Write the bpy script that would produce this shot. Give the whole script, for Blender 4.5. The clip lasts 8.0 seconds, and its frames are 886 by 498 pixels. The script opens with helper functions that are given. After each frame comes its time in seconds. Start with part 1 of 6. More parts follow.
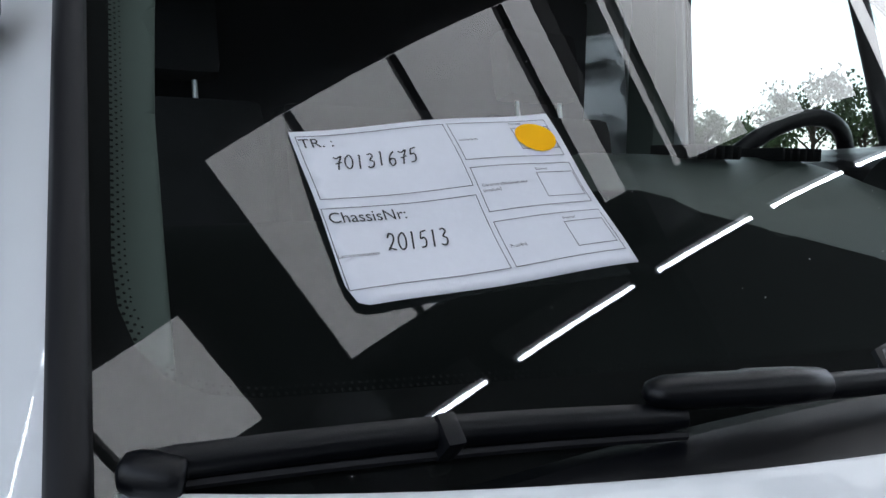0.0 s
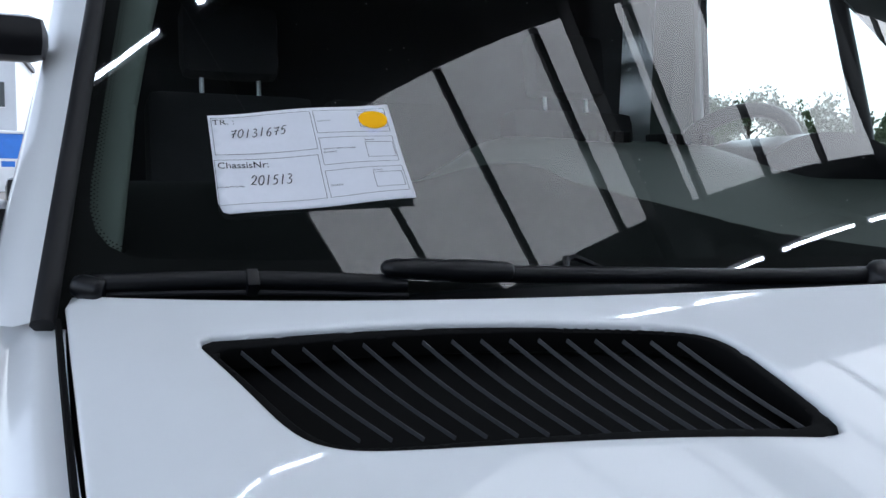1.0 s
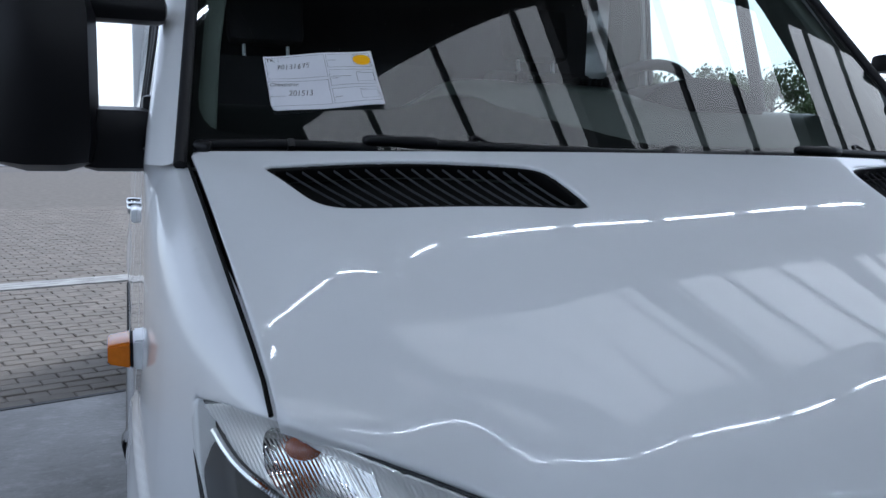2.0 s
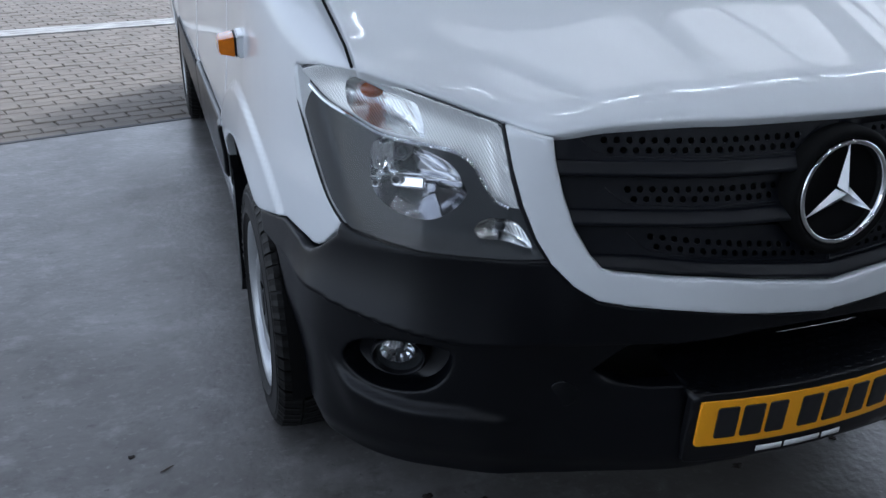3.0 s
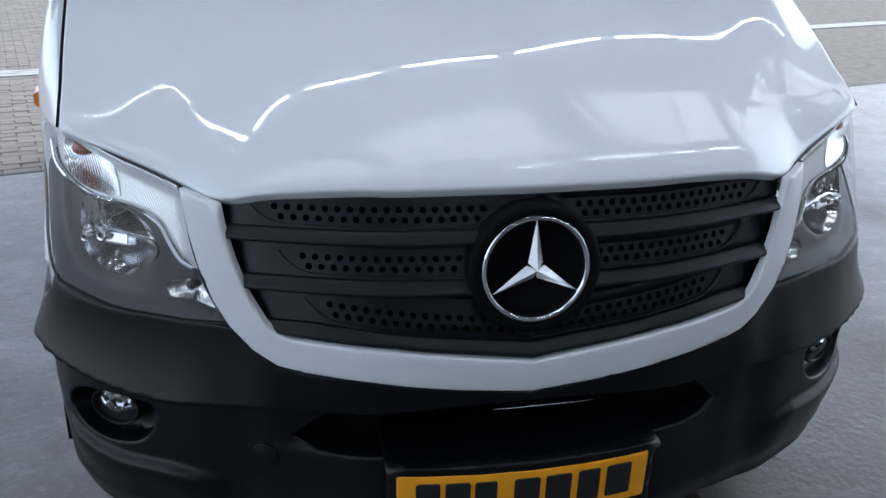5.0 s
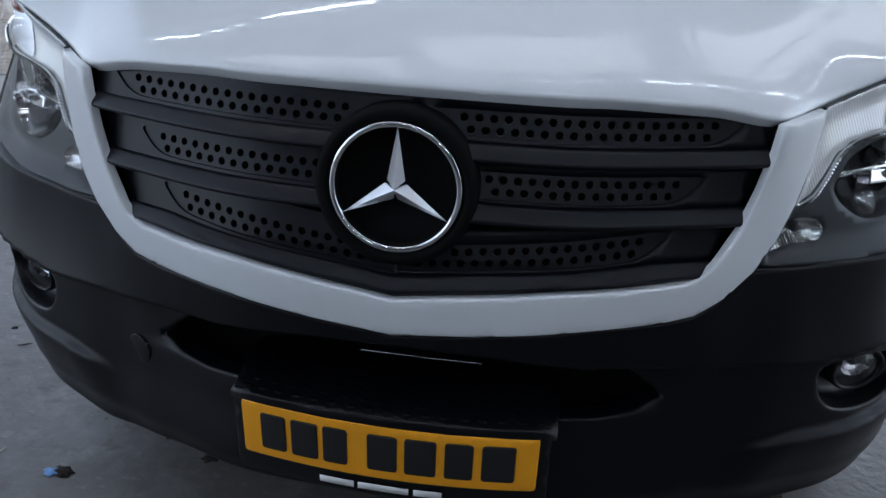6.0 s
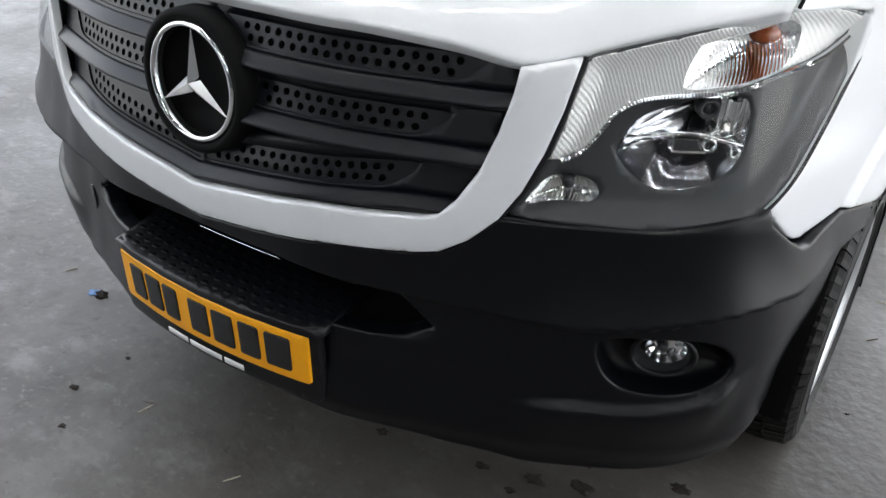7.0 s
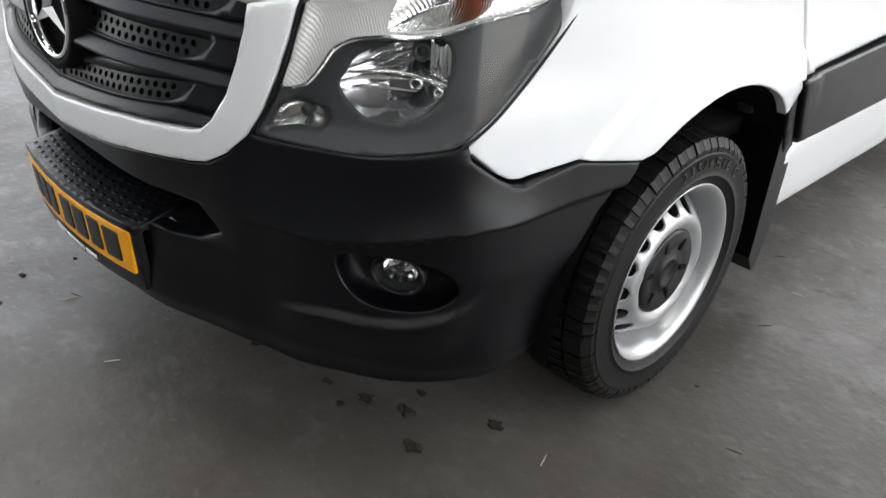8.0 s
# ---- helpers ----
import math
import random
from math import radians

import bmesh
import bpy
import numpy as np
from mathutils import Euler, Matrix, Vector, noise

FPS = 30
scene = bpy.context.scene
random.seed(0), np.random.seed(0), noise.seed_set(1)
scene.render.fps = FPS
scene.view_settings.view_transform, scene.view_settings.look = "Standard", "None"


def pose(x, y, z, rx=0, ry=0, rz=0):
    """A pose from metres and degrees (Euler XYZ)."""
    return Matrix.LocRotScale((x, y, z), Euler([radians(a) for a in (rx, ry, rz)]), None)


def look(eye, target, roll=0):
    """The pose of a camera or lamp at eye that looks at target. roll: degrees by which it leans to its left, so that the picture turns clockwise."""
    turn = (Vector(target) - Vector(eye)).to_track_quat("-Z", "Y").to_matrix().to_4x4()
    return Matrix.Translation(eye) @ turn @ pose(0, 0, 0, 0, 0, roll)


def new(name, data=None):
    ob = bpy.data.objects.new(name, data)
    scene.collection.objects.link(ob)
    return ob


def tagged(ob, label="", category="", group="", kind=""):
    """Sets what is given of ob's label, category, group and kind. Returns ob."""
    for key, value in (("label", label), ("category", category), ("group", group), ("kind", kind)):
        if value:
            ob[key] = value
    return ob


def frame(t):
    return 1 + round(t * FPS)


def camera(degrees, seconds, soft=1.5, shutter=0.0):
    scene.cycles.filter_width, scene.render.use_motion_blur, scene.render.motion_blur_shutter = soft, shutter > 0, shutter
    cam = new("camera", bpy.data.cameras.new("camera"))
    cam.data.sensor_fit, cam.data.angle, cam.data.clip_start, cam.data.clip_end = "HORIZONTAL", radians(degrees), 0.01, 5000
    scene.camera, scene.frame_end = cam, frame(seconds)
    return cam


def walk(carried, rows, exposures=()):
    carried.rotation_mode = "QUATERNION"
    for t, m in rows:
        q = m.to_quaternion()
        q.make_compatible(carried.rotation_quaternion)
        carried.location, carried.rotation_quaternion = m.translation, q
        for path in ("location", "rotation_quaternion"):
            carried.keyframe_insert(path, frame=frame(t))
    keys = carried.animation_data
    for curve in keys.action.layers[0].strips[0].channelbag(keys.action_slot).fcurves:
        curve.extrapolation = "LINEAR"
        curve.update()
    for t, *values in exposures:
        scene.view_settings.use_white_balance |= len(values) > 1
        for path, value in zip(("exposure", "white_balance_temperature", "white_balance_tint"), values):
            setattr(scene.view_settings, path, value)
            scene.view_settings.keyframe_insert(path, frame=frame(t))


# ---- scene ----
cam = camera(56.28, 8.0)
PATH = [
    (0.0, look((-0.938, 0.523, 1.522), (0.093, 2.225, 1.323), 0.86)),
    (0.5, look((-0.902, 0.366, 1.518), (0.057, 2.111, 1.319), 1.01)),
    (1.0, look((-0.847, 0.101, 1.499), (-0.087, 1.939, 1.288), 1.30)),
    (1.2, look((-0.872, -0.024, 1.473), (-0.149, 1.830, 1.273), 1.20)),
    (2.3, look((-1.036, -0.723, 1.393), (-0.339, 1.116, 1.028), 1.59)),
    (2.5, look((-1.088, -0.837, 1.396), (-0.409, 0.982, 0.918), 1.69)),
    (3.0, look((-1.178, -1.081, 1.400), (-0.556, 0.634, 0.580), 1.38)),
    (3.5, look((-1.107, -1.306, 1.434), (-0.494, 0.375, 0.540), 1.66)),
    (4.0, look((-0.973, -1.393, 1.482), (-0.402, 0.305, 0.592), 1.57)),
    (4.5, look((-0.758, -1.311, 1.477), (-0.260, 0.465, 0.705), 1.34)),
    (4.7, look((-0.644, -1.298, 1.476), (-0.172, 0.498, 0.735), 1.31)),
    (5.8, look((0.143, -1.111, 1.351), (0.008, 0.723, 0.565), 1.54)),
    (6.0, look((0.239, -1.082, 1.325), (-0.031, 0.707, 0.472), 2.53)),
    (6.5, look((0.640, -0.998, 1.367), (-0.087, 0.574, 0.366), 2.45)),
    (7.0, look((1.065, -0.842, 1.353), (0.121, 0.604, 0.344), 2.26)),
    (7.5, look((1.429, -0.717, 1.347), (0.394, 0.652, 0.319), 2.99)),
    (8.0, look((1.710, -0.587, 1.370), (0.521, 0.635, 0.325), 2.69)),
]
EXPOSURES = [(0.0, 1.45, 5950, 10), (1.0, 1.45, 5700, 10), (2.5, 0.62, 5500, 10), (3.0, 1.25, 5600, 10), (3.5, 1.62, 5750, 10), (4.5, 1.55, 5720, 10), (6.0, 1.35, 5650, 10), (6.5, 1.9, 6300, 10), (7.0, 2.3, 6600, 10), (7.5, 2.33, 6780, 10), (8.0, 2.33, 6850, 10)]
walk(cam, PATH, EXPOSURES)

# ---------- world and light ----------
world = bpy.data.worlds.new("world")
scene.world = world
world.use_nodes = True
wn = world.node_tree.nodes
sky = wn.new("ShaderNodeTexSky")
sky.sky_type = "NISHITA"
sky.sun_disc = False
sky.sun_elevation, sky.sun_rotation = radians(57), radians(50)
sky.air_density, sky.dust_density, sky.ozone_density = 1.0, 1.6, 1.0
wn["Background"].inputs["Strength"].default_value = 0.15
grey = wn.new("ShaderNodeHueSaturation")
grey.inputs["Saturation"].default_value = 0.3
world.node_tree.links.new(sky.outputs[0], grey.inputs["Color"])
world.node_tree.links.new(grey.outputs[0], wn["Background"].inputs[0])
sun = new("sun", bpy.data.lights.new("sun", "SUN"))
sun.data.energy, sun.data.angle, sun.data.color = 1.0, radians(14), (1.0, 0.96, 0.9)
sun.matrix_world = look((24, 20, 48), (0, 0, 0))


# ---------- materials ----------
def material(name, base=(0.5, 0.5, 0.5), rough=0.5, metal=0.0, coat=0.0, vary=0.0, scale=6.0, bump=0.0, bump_scale=80.0, spread=0.0, random_tint=0.0, specular=0.5):
    """A principled material with blotches at one scale and fine grain at another."""
    m = bpy.data.materials.new(name)
    m.use_nodes = True
    n, l = m.node_tree.nodes, m.node_tree.links
    p = n["Principled BSDF"]
    p.inputs["Base Color"].default_value = (*base, 1)
    p.inputs["Roughness"].default_value = rough
    p.inputs["Metallic"].default_value = metal
    p.inputs["Coat Weight"].default_value = coat
    p.inputs["Coat Roughness"].default_value = 0.03
    p.inputs["Specular IOR Level"].default_value = specular
    co = n.new("ShaderNodeTexCoord")
    if vary or random_tint:
        big = n.new("ShaderNodeTexNoise")
        big.inputs["Scale"].default_value, big.inputs["Detail"].default_value = scale, 5
        l.new(co.outputs["Object"], big.inputs["Vector"])
        fine = n.new("ShaderNodeTexNoise")
        fine.inputs["Scale"].default_value, fine.inputs["Detail"].default_value = scale * 12, 3
        l.new(co.outputs["Object"], fine.inputs["Vector"])
        add = n.new("ShaderNodeMath")
        add.operation = "MULTIPLY_ADD"
        add.inputs[1].default_value = 0.4
        l.new(fine.outputs["Fac"], add.inputs[0])
        l.new(big.outputs["Fac"], add.inputs[2])
        rng = n.new("ShaderNodeMapRange")
        rng.inputs["From Min"].default_value, rng.inputs["From Max"].default_value = 0.45, 0.95
        rng.inputs["To Min"].default_value, rng.inputs["To Max"].default_value = 1 - vary, 1 + vary
        l.new(add.outputs[0], rng.inputs["Value"])
        fac = rng.outputs[0]
        if random_tint:
            info = n.new("ShaderNodeObjectInfo")
            geo = n.new("ShaderNodeNewGeometry")
            both = n.new("ShaderNodeMath")
            both.operation = "ADD"
            l.new(info.outputs["Random"], both.inputs[0])
            l.new(geo.outputs["Random Per Island"], both.inputs[1])
            r2 = n.new("ShaderNodeMapRange")
            r2.inputs["From Max"].default_value = 2.0
            r2.inputs["To Min"].default_value, r2.inputs["To Max"].default_value = 1 - random_tint, 1 + random_tint
            l.new(both.outputs[0], r2.inputs["Value"])
            mul = n.new("ShaderNodeMath")
            mul.operation = "MULTIPLY"
            l.new(fac, mul.inputs[0])
            l.new(r2.outputs[0], mul.inputs[1])
            fac = mul.outputs[0]
        mix = n.new("ShaderNodeVectorMath")
        mix.operation = "SCALE"
        mix.inputs[0].default_value = base
        l.new(fac, mix.inputs["Scale"])
        l.new(mix.outputs[0], p.inputs["Base Color"])
        if spread:
            r3 = n.new("ShaderNodeMapRange")
            r3.inputs["From Min"].default_value, r3.inputs["From Max"].default_value = 0.45, 0.95
            r3.inputs["To Min"].default_value, r3.inputs["To Max"].default_value = rough - spread, rough + spread
            l.new(add.outputs[0], r3.inputs["Value"])
            l.new(r3.outputs[0], p.inputs["Roughness"])
    if bump:
        grain = n.new("ShaderNodeTexNoise")
        grain.inputs["Scale"].default_value, grain.inputs["Detail"].default_value = bump_scale, 4
        l.new(co.outputs["Object"], grain.inputs["Vector"])
        b = n.new("ShaderNodeBump")
        b.inputs["Strength"].default_value, b.inputs["Distance"].default_value = bump, 0.01
        l.new(grain.outputs["Fac"], b.inputs["Height"])
        l.new(b.outputs[0], p.inputs["Normal"])
    return m


def glow(name, colour, strength):
    m = bpy.data.materials.new(name)
    m.use_nodes = True
    p = m.node_tree.nodes["Principled BSDF"]
    p.inputs["Base Color"].default_value = (0.8, 0.8, 0.8, 1)
    p.inputs["Emission Color"].default_value = (*colour, 1)
    p.inputs["Emission Strength"].default_value = strength
    return m


def pane(name, tint=(1, 1, 1), ior=1.5, rough=0.0, gloss=1.0):
    """Thin glass: see-through straight ahead, mirror-like at a slant."""
    m = bpy.data.materials.new(name)
    m.use_nodes = True
    n, l = m.node_tree.nodes, m.node_tree.links
    n.remove(n["Principled BSDF"])
    clear, shine, mix, fres = (n.new(k) for k in ("ShaderNodeBsdfTransparent", "ShaderNodeBsdfGlossy", "ShaderNodeMixShader", "ShaderNodeLayerWeight"))
    clear.inputs["Color"].default_value = (*tint, 1)
    shine.inputs["Roughness"].default_value = rough
    fres.inputs["Blend"].default_value = 0.5
    straight = ((ior - 1) / (ior + 1)) ** 2
    steep, twice = n.new("ShaderNodeMath"), n.new("ShaderNodeMath")
    steep.operation, twice.operation, twice.use_clamp = "POWER", "MULTIPLY_ADD", True
    steep.inputs[1].default_value = 5.0
    twice.inputs[1].default_value, twice.inputs[2].default_value = gloss * (1 - straight), gloss * straight
    l.new(fres.outputs["Facing"], steep.inputs[0])
    l.new(steep.outputs[0], twice.inputs[0])
    l.new(twice.outputs[0], mix.inputs[0])
    l.new(clear.outputs[0], mix.inputs[1])
    l.new(shine.outputs[0], mix.inputs[2])
    l.new(mix.outputs[0], n["Material Output"].inputs[0])
    return m


PAINT = material("white_paint", (0.74, 0.76, 0.78), 0.32, coat=0.9, vary=0.02, scale=3, bump=0.004, bump_scale=260)
PLASTIC = material("black_grained_plastic", (0.0014, 0.0018, 0.0032), 0.34, specular=0.31, vary=0.25, scale=5, bump=0.06, bump_scale=900, spread=0.04)
GRILLE = material("dark_grey_plastic", (0.0032, 0.0040, 0.0070), 0.36, specular=0.32, vary=0.15, scale=8, bump=0.03, bump_scale=700)
SATIN = material("satin_black_plastic", (0.006, 0.006, 0.0075), 0.32, specular=0.3, vary=0.1, scale=8)
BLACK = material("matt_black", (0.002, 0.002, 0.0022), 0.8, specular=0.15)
RUBBER = material("tyre_rubber", (0.0048, 0.0045, 0.0043), 0.46, specular=0.22, vary=0.3, scale=14, bump=0.15, bump_scale=160)
SLAT = material("thin_grey_vane", (0.035, 0.037, 0.042), 0.4)
WORN_RUBBER = material("worn_rubber", (0.036, 0.035, 0.033), 0.45)
SEAL = material("rubber_seal", (0.006, 0.006, 0.008), 0.55, specular=0.3)
CHROME = material("chrome", (0.86, 0.87, 0.88), 0.09, metal=1.0)
BRUSHED = material("satin_chrome", (0.82, 0.83, 0.85), 0.34, metal=1.0)
STEEL = material("silver_wheel_paint", (0.42, 0.43, 0.44), 0.3, metal=0.6, vary=0.08, scale=12, bump=0.02, bump_scale=200)
HOUSING = material("grey_lamp_housing", (0.036, 0.039, 0.042), 0.45, vary=0.08, scale=9)
YELLOW = material("yellow_plate", (0.92, 0.39, 0.006), 0.4, vary=0.05, scale=20)
INK = material("black_ink", (0.012, 0.012, 0.013), 0.5)
WHITE_INK = material("white_print", (0.75, 0.75, 0.75), 0.5)
ORANGE = material("orange_bulb", (0.26, 0.055, 0.012), 0.25, coat=0.5)
SILVER = material("satin_reflector", (0.66, 0.66, 0.68), 0.11, metal=1.0)
AMBER = material("amber_lens", (0.62, 0.17, 0.006), 0.18, coat=0.8, vary=0.12, scale=60)
PAPER = material("paper", (0.72, 0.73, 0.78), 0.6, vary=0.03, scale=14, bump=0.05, bump_scale=30)
STICKER = material("yellow_sticker", (1.0, 0.50, 0.002), 0.8, specular=0.1)
# near-black version of the dashboard's plastic, for its part in shade
SHADED_DASH = material("shaded_dash_plastic", (0.0035, 0.0045, 0.0045), 0.85, specular=0.1, vary=0.2, scale=8)
FROSTED = material("grey_interior_plastic", (0.027, 0.036, 0.032), 0.4, vary=0.1, scale=5, bump=0.08, bump_scale=500)
CLOTH = material("dark_seat_cloth", (0.012, 0.012, 0.014), 0.9, vary=0.3, scale=10, bump=0.2, bump_scale=400)
LINING = material("pale_cab_lining", (0.075, 0.094, 0.083), 0.8, vary=0.06, scale=6)
DARK_PANEL = material("dark_partition_panel", (0.010, 0.011, 0.014), 0.7, vary=0.2, scale=4)
GLASS = pane("windscreen_glass", (0.80, 0.86, 0.83), 1.55, gloss=1.7)
SIDE_GLASS = pane("side_glass", (0.82, 0.88, 0.86), 1.5, gloss=1.3)
LENS = pane("clear_lens", (0.95, 0.96, 0.96), 1.5, gloss=0.7)
MIRROR = material("mirror_glass", (0.85, 0.86, 0.87), 0.02, metal=1.0)
CONCRETE = material("worn_concrete", (0.118, 0.113, 0.107), 0.42, vary=0.36, scale=1.3, bump=0.22, bump_scale=38, spread=0.16)
# pale scuffs, dark drips and hair cracks over the blotches
cn, cl = CONCRETE.node_tree.nodes, CONCRETE.node_tree.links
base_in = cn["Principled BSDF"].inputs["Base Color"]
old = base_in.links[0].from_socket
c_co = cn.new("ShaderNodeTexCoord")


def floor_layer(old, kind, scale, lo, hi, colour, strength, stretch=(1, 1, 1), detail=6):
    mp, tex, rg, mx = cn.new("ShaderNodeMapping"), cn.new(kind), cn.new("ShaderNodeMapRange"), cn.new("ShaderNodeMix")
    mp.inputs["Scale"].default_value = stretch
    mp.inputs["Location"].default_value = (scale, scale * 0.7, 0)
    tex.inputs["Scale"].default_value = scale
    if kind == "ShaderNodeTexVoronoi":
        tex.feature = "DISTANCE_TO_EDGE"
        out = tex.outputs["Distance"]
    else:
        tex.inputs["Detail"].default_value = detail
        tex.inputs["Roughness"].default_value = 0.65
        out = tex.outputs["Fac"]
    rg.inputs["From Min"].default_value, rg.inputs["From Max"].default_value = lo, hi
    rg.inputs["To Min"].default_value, rg.inputs["To Max"].default_value = 0.0, strength
    mx.data_type = "RGBA"
    cl.new(c_co.outputs["Object"], mp.inputs["Vector"])
    cl.new(mp.outputs[0], tex.inputs["Vector"])
    cl.new(out, rg.inputs["Value"])
    cl.new(rg.outputs[0], mx.inputs["Factor"])
    cl.new(old, mx.inputs["A"])
    mx.inputs["B"].default_value = (*colour, 1)
    return mx.outputs["Result"]


old = floor_layer(old, "ShaderNodeTexNoise", 1.7, 0.50, 0.72, (0.23, 0.227, 0.222), 0.7, (1, 1.4, 1), 8)
old = floor_layer(old, "ShaderNodeTexNoise", 6.5, 0.53, 0.66, (0.24, 0.236, 0.23), 0.62, (1, 1.3, 1), 12)
old = floor_layer(old, "ShaderNodeTexNoise", 3.1, 0.49, 0.66, (0.060, 0.055, 0.049), 0.68, (1.3, 1, 1), 10)
old = floor_layer(old, "ShaderNodeTexNoise", 30, 0.57, 0.68, (0.25, 0.245, 0.24), 0.55, (1, 1.3, 1), 6)
old = floor_layer(old, "ShaderNodeTexNoise", 11, 0.56, 0.68, (0.055, 0.05, 0.045), 0.55, (1, 1.2, 1), 8)
old = floor_layer(old, "ShaderNodeTexNoise", 0.9, 0.50, 0.72, (0.085, 0.078, 0.07), 0.45)
old = floor_layer(old, "ShaderNodeTexNoise", 17, 0.65, 0.69, (0.035, 0.03, 0.026), 0.7)
old = floor_layer(old, "ShaderNodeTexNoise", 60, 0.67, 0.73, (0.035, 0.031, 0.028), 0.6)
# broad brown patch at the +x front corner: shade painted into the floor's colour
shade_at = cn.new("ShaderNodeMapping")
shade_at.inputs["Location"].default_value = (-0.68, -0.02, 0)
shade_at.inputs["Scale"].default_value = (0.62, 0.62, 0.62)
shade_noise = cn.new("ShaderNodeTexNoise")
shade_noise.inputs["Scale"].default_value, shade_noise.inputs["Detail"].default_value = 2.2, 6
shade_ball, shade_sum, shade_map, shade_out = cn.new("ShaderNodeVectorMath"), cn.new("ShaderNodeMath"), cn.new("ShaderNodeMapRange"), cn.new("ShaderNodeMix")
shade_ball.operation = "LENGTH"
shade_sum.operation = "MULTIPLY_ADD"
shade_sum.inputs[1].default_value = -1.3
shade_map.inputs["From Min"].default_value, shade_map.inputs["From Max"].default_value = 0.55, -0.15
shade_map.inputs["To Max"].default_value = 0.7
shade_out.data_type = "RGBA"
shade_out.inputs["B"].default_value = (0.05, 0.044, 0.038, 1)
cl.new(c_co.outputs["Object"], shade_at.inputs["Vector"])
cl.new(shade_at.outputs[0], shade_ball.inputs[0])
cl.new(c_co.outputs["Object"], shade_noise.inputs["Vector"])
cl.new(shade_noise.outputs["Fac"], shade_sum.inputs[0])
cl.new(shade_ball.outputs["Value"], shade_sum.inputs[2])
cl.new(shade_sum.outputs[0], shade_map.inputs["Value"])
cl.new(shade_map.outputs[0], shade_out.inputs["Factor"])
cl.new(old, shade_out.inputs["A"])
cl.new(shade_out.outputs["Result"], base_in)
PAVER = material("brick_paver", (0.165, 0.146, 0.124), 0.85, vary=0.18, scale=5, bump=0.3, bump_scale=120, random_tint=0.22)
JOINT = material("sandy_joint", (0.135, 0.12, 0.102), 0.95, vary=0.3, scale=8)
ASPHALT = material("grey_yard_paving", (0.125, 0.116, 0.106), 0.9, vary=0.2, scale=0.6, bump=0.2, bump_scale=60)
WHITE_LINE = material("worn_white_line", (0.34, 0.335, 0.32), 0.8, vary=0.35, scale=5)
STEEL_BEAM = material("dark_steel_beam", (0.018, 0.018, 0.021), 0.6, vary=0.15, scale=2)
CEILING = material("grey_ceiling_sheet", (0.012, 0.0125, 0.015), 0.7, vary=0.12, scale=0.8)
WALL = material("hall_wall_sheet", (0.10, 0.10, 0.105), 0.7, vary=0.12, scale=0.7)
ROOFLIGHT = glow("translucent_rooflight", (0.97, 0.95, 0.92), 0.75)
TUBE = glow("lit_tube", (0.95, 0.98, 1.0), 18.0)
DIRT = material("dried_mud", (0.020, 0.014, 0.010), 0.95, vary=0.4, scale=60, bump=0.6, bump_scale=200)
BLUE_SCRAP = material("blue_foil", (0.12, 0.25, 0.5), 0.5, vary=0.3, scale=60)
LEAF = material("leaf", (0.055, 0.085, 0.025), 0.7, vary=0.4, scale=1.5, random_tint=0.3)
WORN_STRAW = material("dry_straw", (0.42, 0.38, 0.3), 0.8, vary=0.2, scale=80)
BARK = material("bark", (0.08, 0.06, 0.045), 0.95, vary=0.3, scale=6, bump=0.5, bump_scale=30)
FENCE_WHITE = material("white_fence_paint", (0.78, 0.78, 0.77), 0.6, vary=0.05, scale=2)
BLUE = material("blue_lacquer", (0.03, 0.16, 0.55), 0.4, vary=0.1, scale=2)
TEAL = material("teal_lacquer", (0.02, 0.28, 0.36), 0.4, vary=0.1, scale=2)
CLADDING = material("pale_cladding", (0.62, 0.63, 0.64), 0.6, vary=0.06, scale=0.5)
DARK_GLASS = material("dark_window", (0.03, 0.035, 0.04), 0.1)


# ---------- mesh helpers ----------
WORLD_OF = {}


def thing(name, at, label, category, group="", kind=""):
    ob = new(name)
    ob.location = at
    WORLD_OF[ob.name] = Matrix.Translation(at)
    return tagged(ob, label, category, group, kind)


def link_mesh(name, bm, mat, smooth=True, angle=48):
    me = bpy.data.meshes.new(name)
    for f in bm.faces:
        f.smooth = smooth
    if smooth:
        for e in bm.edges:
            if len(e.link_faces) == 2 and e.calc_face_angle(0) > radians(angle):
                e.smooth = False
    bm.to_mesh(me)
    bm.free()
    me.materials.append(mat)
    return new(name, me)


def part(name, bm, mat, parent, label="", smooth=True, angle=48):
    """One mesh in world coordinates, as a child of a thing or part."""
    ob = link_mesh(name, bm, mat, smooth, angle)
    ob.parent = parent
    ob.matrix_parent_inverse = WORLD_OF.get(parent.name, Matrix()).inverted()
    return tagged(ob, label)


def solo(name, bm, mat, label, category, kind="", smooth=True, group=""):
    return tagged(link_mesh(name, bm, mat, smooth), label, category, group, kind)


def flip(bm):
    bmesh.ops.reverse_faces(bm, faces=bm.faces[:])


def mirrored(bm):
    """Mirrors a bmesh to the other side of the van."""
    for v in bm.verts:
        v.co.x = -v.co.x
    flip(bm)
    return bm


def sided(bm, side):
    return mirrored(bm) if side < 0 else bm


